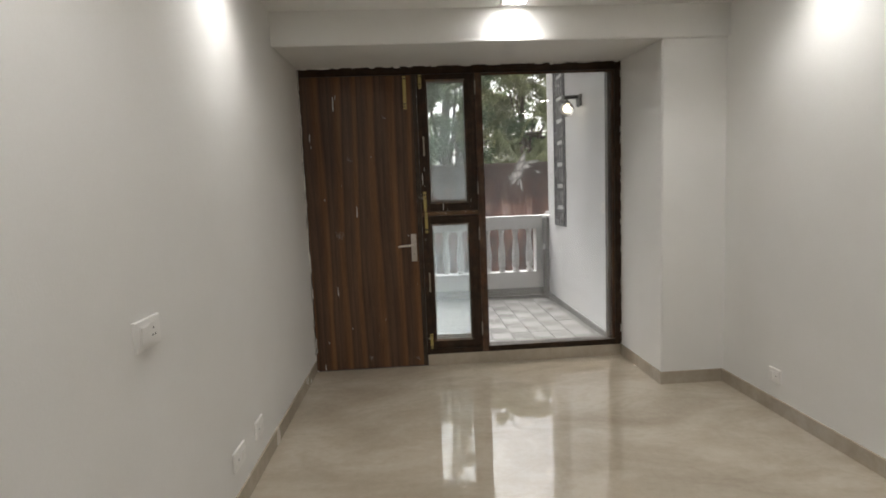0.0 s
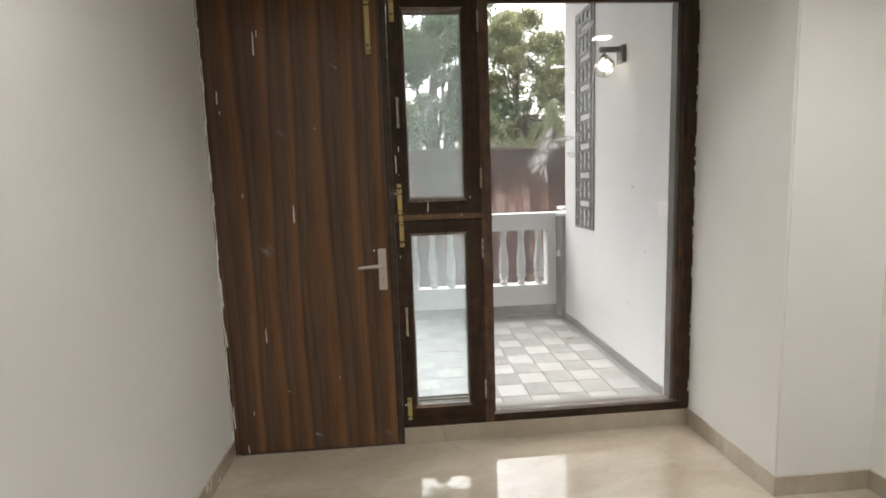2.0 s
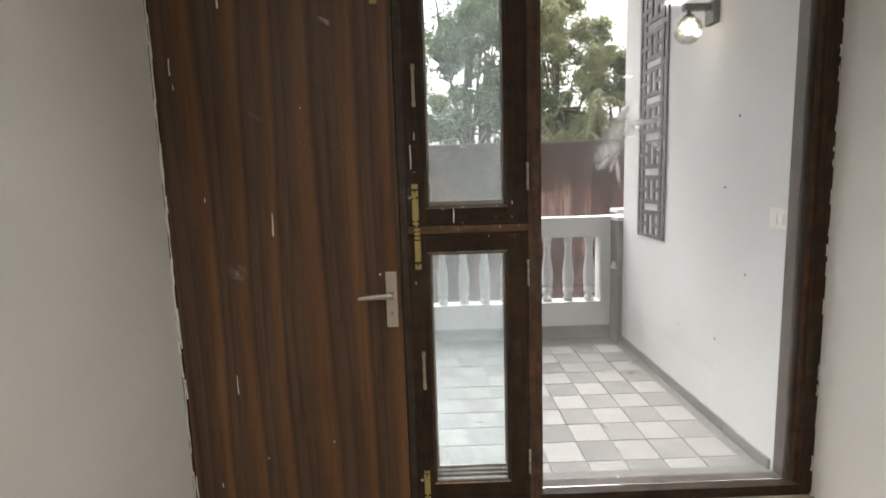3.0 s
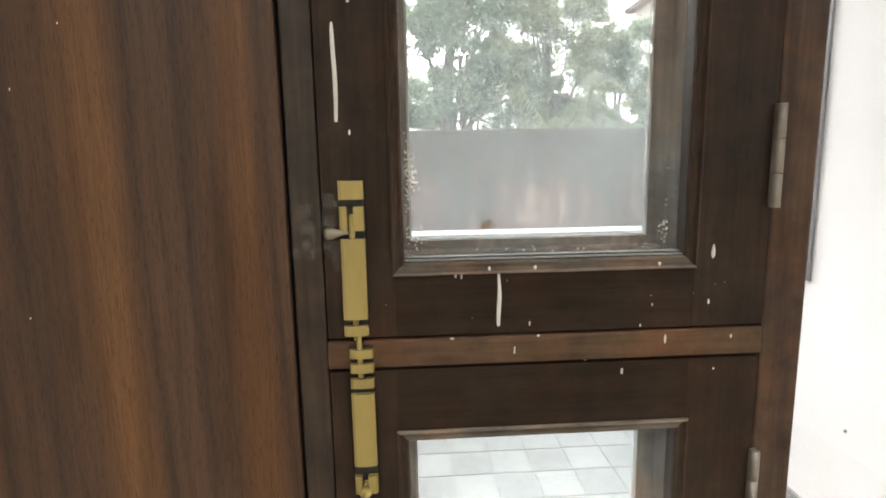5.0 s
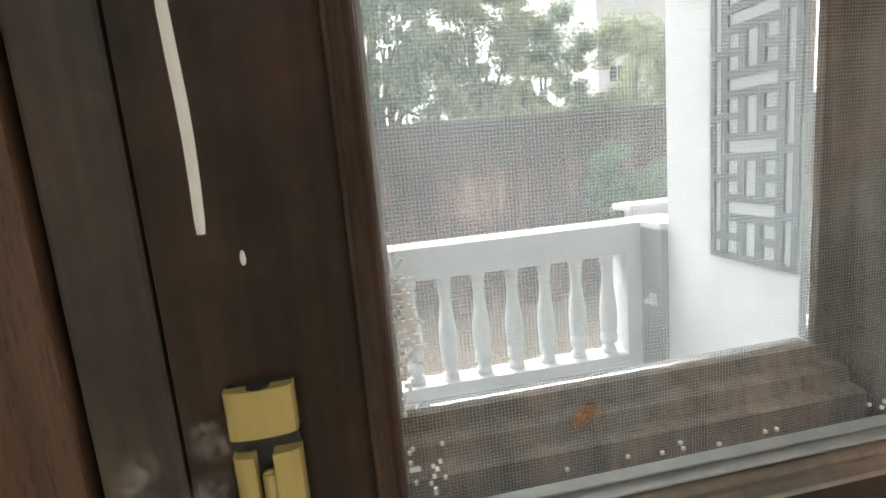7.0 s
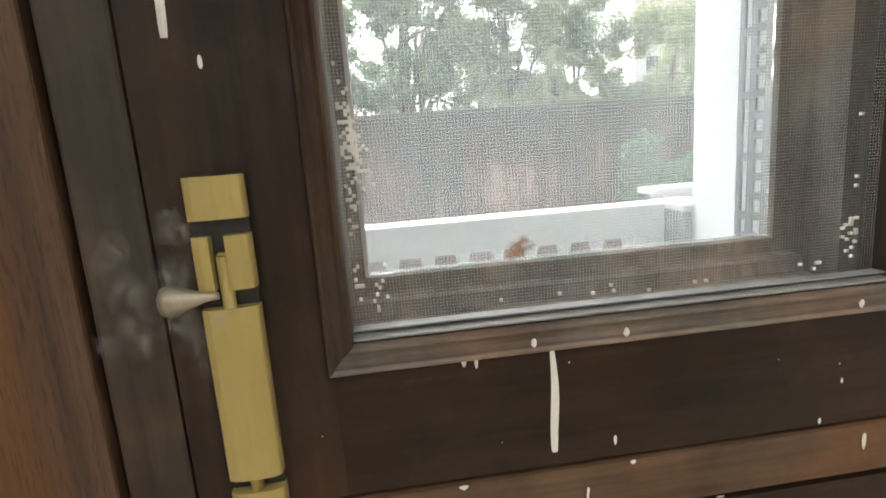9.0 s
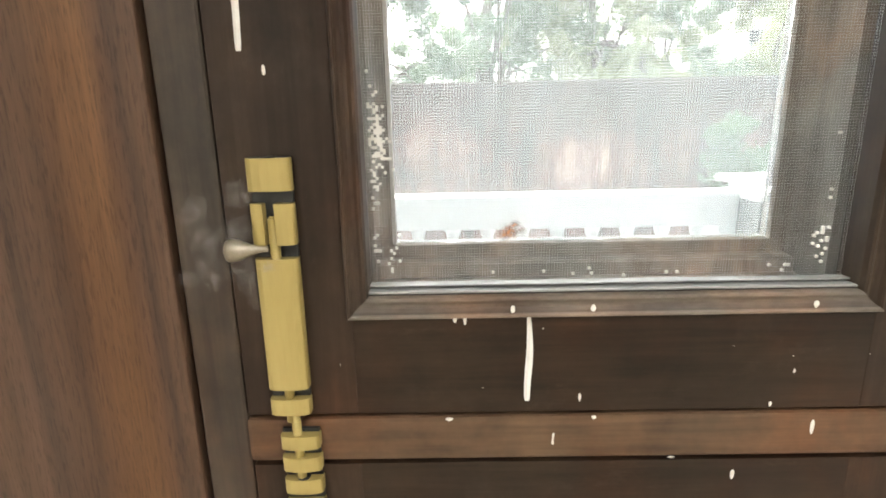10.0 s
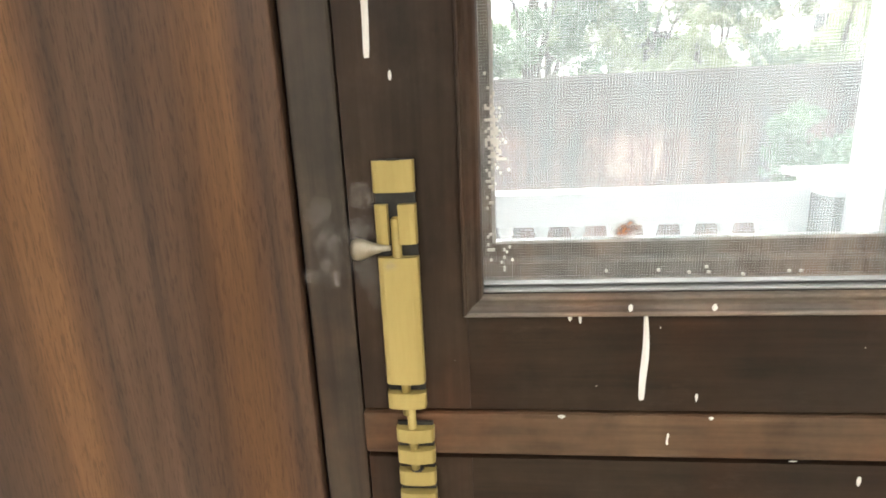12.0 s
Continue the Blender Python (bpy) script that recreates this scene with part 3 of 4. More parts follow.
# ragged plaster edge and dried paint along the frame
rng = random.Random(4)
bm = bmesh.new()
x = 0.03
while x < 2.55:
    w = rng.uniform(0.02, 0.16)
    drip(bm, x, 2.4085 - rng.uniform(0.002, 0.010) - (rng.random() < 0.15) * rng.uniform(0.004, 0.016), 2.412, w, 0.0025)
    x += w * 0.6 + rng.uniform(0.0, 0.10)
z = 0.06
while z < 2.36:
    h = rng.uniform(0.015, 0.07)
    if rng.random() < 0.8:
        drip(bm, 2.570 - rng.uniform(0, 0.004), z, z + h, rng.uniform(0.005, 0.012), 0.0025)
    z += h + rng.uniform(0.02, 0.1)
z = 0.0
while z < 2.36:
    h = rng.uniform(0.05, 0.16)
    drip(bm, 0.0155 + rng.uniform(0, 0.005), z, z + h, rng.uniform(0.004, 0.012), 0.0025)
    z += h * 0.8
part("plaster_edge", bm, WHITE_PAINT, frame_thing, "ragged white plaster and paint along the frame")

# ---- tower bolts ----
def tower_bolt(parent, x, z0, z1, bands, slot=None, knob=None, wide=0.0245, label="yellow brass tower bolt"):
    """A flat-fronted barrel bolt: dark back plate, brass bands, slotted band, rod and knob."""
    plate = part("tower_bolt", boxed((x - wide / 2 + 0.0004, x + wide / 2 - 0.0004, -0.0032, -0.0002, z0, z1), edge=0.0006), BLACK_GAP, parent, label)
    w = wide / 2
    arch = [(x - w, -0.0015), (x - w, -0.0062), (x - w * 0.93, -0.0078), (x - w * 0.7, -0.0090), (x - w * 0.3, -0.0096), (x, -0.0097), (x + w * 0.3, -0.0096), (x + w * 0.7, -0.0090), (x + w * 0.93, -0.0078), (x + w, -0.0062), (x + w, -0.0015)]
    for a, b in bands:
        part("band", prism(bmesh.new(), arch, a, b), BRASS, plate)
    if slot:
        for side, inner in ((-1, 0.36), (1, 0.18)):
            half = [(x + side * w, -0.0015), (x + side * w, -0.0062), (x + side * w * 0.93, -0.0078), (x + side * w * 0.7, -0.0090), (x + side * w * inner, -0.0096), (x + side * w * inner, -0.0015)]
            part("slotted_band", prism(bmesh.new(), half if side > 0 else half[::-1], *slot), BRASS, plate)
    rod_top = slot[0] + (slot[1] - slot[0]) * 0.62 if slot else z1
    part("rod", tube(tube(bmesh.new(), [(x - 0.0002, -0.0058, z0 - 0.004), (x - 0.0002, -0.0058, rod_top)], [0.0030, 0.0030], 12), [(x - 0.0002, -0.0058, rod_top), (x - 0.0002, -0.0054, rod_top + 0.0015)], [0.0030, 0.0016], 12), BRASS, plate, smooth=True)
    part("bore", tube(bmesh.new(), [(x, -0.0052, z1 - 0.004), (x, -0.0052, z1 + 0.0003)], [0.0042, 0.0042], 14), BLACK_GAP, plate, "dark hole in the top of the bolt")
    if knob == "side":
        kz = slot[0] - 0.0015
        stem = [(x - 0.003, -0.010, kz), (x - 0.008, -0.0105, kz), (x - 0.013, -0.0112, kz), (x - 0.0185, -0.012, kz), (x - 0.0225, -0.0125, kz), (x - 0.0250, -0.0128, kz), (x - 0.0262, -0.013, kz)]
        part("knob", tube(bmesh.new(), stem, [0.0016, 0.0020, 0.0036, 0.0060, 0.0068, 0.0058, 0.0030], 18), KNOB, plate, "dull pointed knob", True)
    elif knob == "front":
        kz = z0 + 0.010
        part("knob", tube(bmesh.new(), [(x, -0.009, kz), (x, -0.017, kz), (x, -0.021, kz), (x, -0.024, kz)], [0.003, 0.0055, 0.0062, 0.004], 16), BRASS, plate, smooth=True)
    return plate


# ---- flush door ----
door = thing("door_1", (0.46, 0.02, 0.0), "closed brown striped laminate flush door with white paint runs", "door", kind="structure")
leaf = part("door_leaf", boxed((0.028, 0.8985, 0.001, 0.036, 0.006, 2.343), edge=0.002), DOOR_WOOD, door)
plate = part("handle_plate", boxed((0.8365, 0.8805, -0.006, 0.001, 0.876, 1.097), edge=0.0028), NICKEL, door, "satin nickel lock plate")
part("lever", tube(tube(bmesh.new(), [(0.8585, -0.005, 1.006), (0.8585, -0.03, 1.006), (0.8585, -0.048, 1.006)], [0.013, 0.0115, 0.0115], 16), [(0.868, -0.043, 1.007), (0.845, -0.045, 1.008), (0.80, -0.046, 1.007), (0.755, -0.045, 1.004), (0.733, -0.044, 1.001)], [0.0085, 0.0105, 0.0095, 0.0085, 0.0065], 14), NICKEL, plate, "satin nickel lever handle", True)
part("key_cylinder", tube(bmesh.new(), [(0.8585, -0.004, 0.935), (0.8585, -0.0085, 0.935)], [0.0085, 0.0085], 16), NICKEL, plate, smooth=True)
part("keyhole", boxed((0.8575, 0.8595, -0.0092, -0.0082, 0.929, 0.941)), DARK_PLASTIC, plate)
tower_bolt(door, 0.838, 2.082, 2.338, [(2.082, 2.094), (2.128, 2.31), (2.32, 2.334)], (2.100, 2.122), None, 0.026, "long yellow brass tower bolt")
bm = bmesh.new()
for a, b, c, w in ((0.277, 2.082, 2.192, 0.007), (0.296, 2.17, 2.20, 0.005), (0.082, 1.852, 1.913, 0.006), (0.09, 1.80, 1.82, 0.004), (0.024, 1.914, 2.07, 0.007), (0.022, 1.479, 1.611, 0.008), (0.024, 1.35, 1.414, 0.007), (0.417, 1.25, 1.339, 0.006), (0.168, 1.385, 1.404, 0.004), (0.024, 0.817, 0.953, 0.007), (0.027, 0.608, 0.692, 0.007), (0.030, 0.155, 0.279, 0.009), (0.094, 0.008, 0.056, 0.006), (0.231, 0.621, 0.698, 0.0045), (0.136, 0.225, 0.244, 0.004), (0.817, 1.082, 1.092, 0.008), (0.60, 0.40, 0.41, 0.004), (0.55, 1.72, 1.726, 0.006), (0.33, 0.34, 0.35, 0.004)):
    drip(bm, a, b, c, w, 0.0008)
for k in range(22):
    a, b = rng.uniform(0.05, 0.88), rng.uniform(0.03, 2.3)
    drip(bm, a, b, b + rng.uniform(0.0012, 0.003), rng.uniform(0.0008, 0.0018), 0.0008)
part("paint_run", bm, WHITE_PAINT, door, "dried white paint runs and specks")
bm = bmesh.new()
for a, b, s in ((0.655, 2.03, 0.010), (0.668, 2.022, 0.009), (0.262, 1.105, 0.020), (0.85, 0.07, 0.014), (0.38, 1.70, 0.014), (0.29, 1.125, 0.013), (0.47, 0.09, 0.016)):
    blot(bm, a, b, s * 2.4, s * 1.0, 0.0004, -0.7)
part("scuff", bm, CHALK, door, "pale chalky scuffs")

# ---- side window sashes with insect screens ----
SX0, SX1 = 0.9338, 1.3922
OX0, OX1 = 1.003, 1.314
BX0, BX1 = 1.0005, 1.3160


def bead_ring(x0, x1, z0, z1, inset, prof):
    """Four mitred strips round an opening, their section given as share of the inset and depth. Returns upright and level meshes."""
    up, level = bmesh.new(), bmesh.new()
    rings = [[(x0 + d * inset, y, z0 + d * inset), (x1 - d * inset, y, z0 + d * inset), (x1 - d * inset, y, z1 - d * inset), (x0 + d * inset, y, z1 - d * inset)] for d, y in prof]
    for k in range(4):
        bm = level if k % 2 == 0 else up
        n = (k + 1) % 4
        a, b = [bm.verts.new(r[k]) for r in rings], [bm.verts.new(r[n]) for r in rings]
        m = len(prof)
        for i in range(m):
            bm.faces.new((a[i], a[(i + 1) % m], b[(i + 1) % m], b[i]))
    return up, level


LIP = [(0.0, 0.004), (0.0, -0.0030), (0.05, -0.0040), (0.16, -0.0042), (0.22, -0.0034), (0.22, 0.004)]
COVE = [(0.22, 0.02), (0.22, -0.0030), (0.30, -0.0012), (0.45, 0.0004), (0.62, 0.0004), (0.80, -0.0008), (0.92, -0.0002), (1.0, 0.0028), (1.0, 0.02)]


def wire_mesh(name, x0, x1, z0, z1, y, pitch, thick):
    """A woven screen: fine square wires both ways."""
    nx, nz = int((x1 - x0) / pitch), int((z1 - z0) / pitch)
    h = thick / 2
    verts, faces = [], []
    for i in range(nx + 1):
        c = x0 + i * pitch
        verts += [(c - h, y, z0), (c, y - h, z0), (c + h, y, z0), (c, y + h, z0), (c - h, y, z1), (c, y - h, z1), (c + h, y, z1), (c, y + h, z1)]
    for i in range(nz + 1):
        c = z0 + i * pitch
        d = y + thick * 0.5
        verts += [(x0, d, c - h), (x0, d - h, c), (x0, d, c + h), (x0, d + h, c), (x1, d, c - h), (x1, d - h, c), (x1, d, c + h), (x1, d + h, c)]
    for k in range(0, len(verts), 8):
        for j in range(4):
            n = (j + 1) % 4
            faces.append((k + j, k + n, k + 4 + n, k + 4 + j))
    me = bpy.data.meshes.new(name)
    me.from_pydata(verts, [], faces)
    me.materials.append(WIRE)
    return me


PITCH = 0.00165


def sash(name, z0, z1, oz0, oz1, label):
    s = thing(name, ((SX0 + SX1) / 2, 0.02, z0), label, "window", kind="structure")
    part("stile", boxed((SX0, OX0, 0.0, 0.036, z0, z1), edge=0.0004), FRAME_WOOD, s)
    part("stile", boxed((OX1, SX1, 0.0, 0.036, z0, z1), edge=0.0006), FRAME_WOOD, s)
    part("bottom_rail", boxed((OX0, OX1, 0.0001, 0.036, z0, oz0)), FRAME_WOOD_X, s)
    part("top_rail", boxed((OX0, OX1, 0.0001, 0.036, oz1, z1)), FRAME_WOOD_X, s)
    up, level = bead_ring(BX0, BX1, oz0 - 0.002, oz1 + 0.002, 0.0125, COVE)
    part("beading", up, BEAD_WOOD_Z, s, "worn upright beading, coloured as shaded")
    part("beading", level, BEAD_WOOD, s, "worn level beading, coloured as lit")
    # The level lip's highlight is put into its pale colour.
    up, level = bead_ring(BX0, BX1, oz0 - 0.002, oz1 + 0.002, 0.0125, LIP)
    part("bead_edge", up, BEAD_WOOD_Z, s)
    part("bead_edge", level, BEAD_GLINT, s, "beading edge with its highlight painted pale")
    ix0, ix1, iz0, iz1 = BX0 + 0.0125, BX1 - 0.0125, oz0 + 0.0105, oz1 - 0.0105
    part("groove", boxed((ix0, ix1, 0.0045, 0.017, iz0, iz0 + 0.0008)), GROOVE, s, "dark joint above the beading")
    part("screen_channel", boxed((ix0, ix1, 0.0035, 0.016, iz0 + 0.0009, iz0 + 0.0022), edge=0.0004), ALUMINIUM, s, "pale metal channel holding the screen")
    part("screen_channel", boxed((ix0, ix1, 0.0100, 0.0178, iz0 + 0.0034, iz0 + 0.0045), edge=0.0003), ALUMINIUM, s, "pale metal channel holding the screen")
    part("spline", boxed((ix0, ix1, 0.0125, 0.0178, iz0 + 0.0023, iz0 + 0.0033)), GROOVE, s, "dark spline in the channel")
    tagged(part("insect_screen", wire_mesh("insect_screen", ix0, ix1, iz0, iz1, 0.0185, PITCH, 0.00012), WIRE, s, "fine grey insect screen"), kind="stuff")
    # fixed light behind the screen
    gx0, gx1, gz0, gz1 = 1.0185, 1.3065, oz0 + 0.021, oz1 - 0.004
    outer = part("back_frame", prism(prism(bmesh.new(), [(SX0, 0.066), (gx0 - 0.009, 0.066), (gx0 - 0.008, 0.0925), (gx0, 0.0945), (gx0, 0.112), (SX0, 0.112)], z0 - 0.002, z1 + 0.002), [(SX1, 0.112), (gx1, 0.112), (gx1, 0.0965), (gx1 + 0.022, 0.0955), (gx1 + 0.023, 0.066), (SX1, 0.066)], z0 - 0.002, z1 + 0.002), REVEAL_WOOD, s, "back frame paled by painted screen haze")
    rail = bmesh.new()
    for foot, top, sign in ((z0 - 0.002, gz0, 1), (z1 + 0.002, gz1, -1)):
        section = [(0.0662, foot), (0.0662, top - sign * 0.024), (0.068, top - sign * 0.0225), (0.078, top - sign * 0.0215), (0.079, top - sign * 0.0125), (0.0815, top - sign * 0.0112), (0.0925, top - sign * 0.0100), (0.0940, top - sign * 0.0008), (0.112, top), (0.112, foot)]
        ends = [[rail.verts.new((x, y, z)) for y, z in section] for x in (gx0 - 0.0085, gx1 + 0.0085)]
        for k in range(len(section)):
            n = (k + 1) % len(section)
            rail.faces.new((ends[0][k], ends[0][n], ends[1][n], ends[1][k]))
        rail.faces.new(ends[0])
        rail.faces.new(ends[1][::-1])
    part("back_rail", rail, REVEAL_WOOD, s, "stepped sill of the back frame, paled by painted haze")
    # Added pale strip: imitates the bright outside glow on the left glass edge.
    part("glow_strip", boxed((gx0, gx0 + 0.003, 0.095, 0.1012, gz0, gz1), edge=0.0008), EDGE_GLOW, outer, "pale strip standing for outside glow at the glass edge")
    pane = part("pane", boxed((gx0 + 0.0005, gx1 - 0.0005, 0.1015, 0.1055, gz0, gz1)), DUSTY_GLASS, s, "dusty clear glass pane")
    pane.visible_shadow = False
    return s


upper = sash("window_1", 1.2705, 2.3435, 1.336, 2.300, "dark wooden window sash with insect screen, splashed with white paint")
lower_sash = sash("window_2", 0.1395, 1.2345, 0.206, 1.165, "dark wooden lower window sash with insect screen")

main_bolt = tower_bolt(upper, 0.9632, 1.2740, 1.4305, [(1.4120, 1.4300), (1.2920, 1.3735), (1.2750, 1.2855)], (1.3815, 1.4050), "side", 0.0243)
part("paint_smudge", blot(bmesh.new(), 0.9590, 1.3695, 0.0062, 0.0042, -0.00985), SMUDGE, main_bolt, "whitish paint smudge on the brass")
tower_bolt(lower_sash, 0.9670, 1.1010, 1.2300, [(1.2195, 1.2295), (1.1335, 1.2130)], (1.1020, 1.1220), "front", 0.0240)
tower_bolt(upper, 0.961, 2.235, 2.342, [(2.236, 2.246), (2.274, 2.325), (2.331, 2.341)], (2.25, 2.268))
tower_bolt(lower_sash, 0.9705, 0.142, 0.268, [(0.258, 0.267), (0.165, 0.228), (0.144, 0.152)], (0.232, 0.252), "side")
keeper = part("keeper_plate", boxed((0.9555, 0.9785, -0.0035, -0.0012, 1.2340, 1.2630), edge=0.0004), BLACK_GAP, frame_thing)
xk, wk = 0.9672, 0.0121
for a, b in ((1.2515, 1.2605), (1.2360, 1.2455)):
    part("keeper", prism(bmesh.new(), [(xk - wk, -0.002), (xk - wk, -0.0068), (xk - wk * 0.88, -0.0088), (xk - wk * 0.4, -0.0102), (xk, -0.0106), (xk + wk * 0.4, -0.0102), (xk + wk * 0.88, -0.0088), (xk + wk, -0.0068), (xk + wk, -0.002)], a, b), BRASS, keeper, "brass bolt keeper")
part("rod_end", tube(bmesh.new(), [(xk - 0.001, -0.0058, 1.219), (xk - 0.002, -0.0058, 1.278)], [0.0029, 0.0029], 12), BRASS, keeper, smooth=True)


def hinge(parent, z):
    h = part("hinge", boxed((1.3885, 1.3965, -0.0035, 0.0015, z - 0.052, z + 0.052), edge=0.0006), STEEL, parent, "painted steel butt hinge")
    for k in range(3):
        a = z - 0.052 + k * 0.0348
        part("knuckle", tube(bmesh.new(), [(1.3925, -0.006, a), (1.3925, -0.006, a + 0.034)], [0.0048, 0.0048], 12), STEEL, h, smooth=True)


for s, zs in ((upper, (2.235, 1.447)), (lower_sash, (1.075, 0.29))):
    for z in zs:
        hinge(s, z)


def pull(parent, x, z0, z1):
    """A slim straight pull handle on two square feet."""
    bar = part("pull_handle", boxed((x - 0.0058, x + 0.0058, -0.0240, -0.0165, z0, z1), edge=0.0026), KNOB, parent, "dull metal pull handle spotted with paint")
    for foot in (z0 + 0.002, z1 - 0.018):
        part("handle_foot", boxed((x - 0.0075, x + 0.0075, -0.0165, -0.0003, foot, foot + 0.016), edge=0.0015), KNOB, bar)


pull(upper, 0.972, 1.713, 1.866)
pull(lower_sash, 0.975, 0.62, 0.775)

# paint runs on the sash, the beading and the transom
bm = bmesh.new()
for a, b, c, w in ((0.952, 1.486, 1.577, 0.0049), (0.968, 1.594, 1.625, 0.004), (0.964, 1.4735, 1.479, 0.003), (1.0705, 1.3285, 1.336, 0.0028), (1.0645, 1.330, 1.336, 0.003), (1.109, 1.278, 1.335, 0.005), (1.141, 1.277, 1.2825, 0.0024), (1.334, 1.343, 1.358, 0.0055), (1.332, 1.294, 1.2995, 0.0035), (1.271, 1.294, 1.297, 0.0018), (1.259, 1.2715, 1.275, 0.003)):
    drip(bm, a, b, c, w, 0.0004)
for a in (1.1455, 1.0985, 1.275):
    drip(bm, a, 1.3375, 1.342, 0.004, -0.0038)
for k in range(9):
    a, b = rng.uniform(0.98, 1.385), rng.uniform(1.275, 1.335)
    drip(bm, a, b, b + rng.uniform(0.0005, 0.0014), rng.uniform(0.0004, 0.001), 0.0004)
part("paint_run", bm, WHITE_PAINT, upper, "dried white paint runs")
bm = bmesh.new()
for a, b, c, w in ((1.286, 1.253, 1.263, 0.004), (1.358, 1.256, 1.261, 0.003), (1.125, 1.248, 1.256, 0.0018), (1.20, 1.2375, 1.2385, 0.006), (1.06, 1.2655, 1.268, 0.006), (1.15, 1.2655, 1.268, 0.004)):
    drip(bm, a, b, c, w, -0.0012)
part("paint_run", bm, WHITE_PAINT, frame_thing, "dried white paint runs")
bm = bmesh.new()
for a, b, c, w in ((1.241, 1.220, 1.227, 0.004), (1.342, 1.221, 1.224, 0.003), (0.955, 1.04, 1.055, 0.004)):
    drip(bm, a, b, c, w, 0.0004)
part("paint_run", bm, WHITE_PAINT, lower_sash, "dried white paint specks")
# chalky smudges by the bolt
bm = bmesh.new()
for a, b, s in ((0.944, 1.408, 0.008), (0.940, 1.388, 0.010), (0.942, 1.366, 0.011), (0.948, 1.357, 0.009), (0.9415, 1.414, 0.005), (0.950, 1.345, 0.007), (0.942, 1.368, 0.006)):
    blot(bm, a, b, s * 1.35, s * 1.05, -0.0003, a * 50)
for a, b, s in ((0.924, 1.382, 0.010), (0.917, 1.402, 0.007), (0.925, 1.366, 0.009), (0.912, 1.396, 0.006), (0.921, 1.358, 0.006), (0.926, 1.381, 0.006), (0.907, 1.36, 0.006)):
    blot(bm, min(a, 0.9315 - s * 1.3), b, s * 1.25, s * 1.15, 0.0017, a * 50)
part("chalk_smudge", bm, SMUDGE, upper, "chalky white smudges")

# paint caught in the screen's cells
bm = bmesh.new()
ix0, iz0 = OX0 + 0.0125, 1.336 + 0.0125
clumps = [(1.0195, 1.447, 0.0028, 0.013, 70), (1.022, 1.43, 0.0025, 0.006, 34), (1.019, 1.408, 0.002, 0.009, 10), (1.018, 1.372, 0.002, 0.006, 8), (1.028, 1.366, 0.003, 0.006, 10), (1.297, 1.452, 0.0025, 0.016, 40), (1.295, 1.40, 0.0025, 0.014, 24), (1.292, 1.372, 0.004, 0.006, 30), (1.12, 1.355, 0.03, 0.002, 5), (1.22, 1.356, 0.05, 0.0025, 8)]
cells = set()
for cx, cz, sx, sz, n in clumps:
    for k in range(n):
        cells.add((int((rng.gauss(cx, sx) - ix0) / PITCH), int((rng.gauss(cz, sz) - iz0) / PITCH)))
for i, j in sorted(cells):
    if 0 <= i < 168 and j >= 2:
        box(bm, ix0 + i * PITCH, ix0 + (i + 1) * PITCH, 0.0178, 0.0192, iz0 + j * PITCH, iz0 + (j + 1) * PITCH)
part("screen_paint", bm, WHITE_PAINT, upper, "white paint caught in the screen")
bm = bmesh.new()
for k, (a, b, w) in enumerate(((1.098, 1.3815, 0.0088), (1.1015, 1.384, 0.0058), (1.095, 1.379, 0.004), (1.106, 1.3825, 0.004), (1.098, 1.382, 0.004))):
    blot(bm, a, b, w, w * 0.8, 0.0178 - 0.0001 * k, k)
part("rust_spot", bm, RUST_FILM, upper, "small orange rust spot on the screen")

# ---- fixed glass light ----
win = thing("window_3", (1.98, 0.055, 0.136), "large fixed clear glass pane smeared with white paint", "window", kind="structure")
pane = part("pane", boxed((FX[5] + 0.001, FX[6] - 0.001, 0.0505, 0.0560, 0.137, HEAD - 0.001)), GLASS, win)
pane.visible_shadow = False
SMEARS = ((1.745, 1.585, 0.125, 0.060, 62), (1.715, 1.535, 0.085, 0.060, 30), (1.775, 1.675, 0.060, 0.026, 50), (1.85, 1.640, 0.105, 0.018, 6), (1.80, 1.605, 0.060, 0.03, 15), (1.755, 1.455, 0.085, 0.012, 97), (1.735, 1.48, 0.045, 0.010, 70), (1.70, 1.49, 0.05, 0.02, 50), (1.90, 1.555, 0.035, 0.016, 150))
bm = bmesh.new()
for k, (cx, cz, a, b, tilt) in enumerate(SMEARS):
    blot(bm, cx, cz, a, b, 0.0498 - 0.0002 * k, radians(tilt))
part("paint_smear", bm, SMEAR, win, "wiped white paint smear on the glass")

# ---- balcony ----
BF = 0.105
bal_floor = structure("balcony_floor", boxed((-2.6, 2.5, 0.113, 2.2, -0.2, BF - 0.006)), GROUT, "checkered grey and white ridged tile balcony floor", "floor")
structure("threshold", boxed((0.94, 2.5, 0.1125, 0.205, BF - 0.005, 0.112), edge=0.003), GREY_PLASTER, "grey cement threshold outside the door frame", "threshold")
structure("balcony_wall", boxed((2.5, 2.72, 0.121, 2.03, -1.4, 3.2)), PLASTER, "white plastered balcony side wall", "wall")
structure("balcony_end_wall", boxed((-2.6, -2.4, 0.14, 2.2, -1.4, 3.2)), PLASTER, "white plastered balcony end wall", "wall")
# Unseen slab, added to keep sky and sun off the balcony.
structure("balcony_shade_slab", boxed((-2.6, 2.9, 0.121, 2.4, 3.2, 3.35)), PLASTER, "unseen white slab added over the balcony to shade it", "ceiling")
bw_ob = bpy.data.objects["balcony_wall"]
for py_, pz_ in ((0.62, 1.36), (0.52, 1.70), (1.08, 0.52), (0.66, 0.56), (0.42, 0.95)):
    part("wall_plug", tube(bmesh.new(), [(2.501, py_, pz_), (2.4965, py_, pz_)], [0.007, 0.006], 10), GROUT, bw_ob, "small dark wall plug")
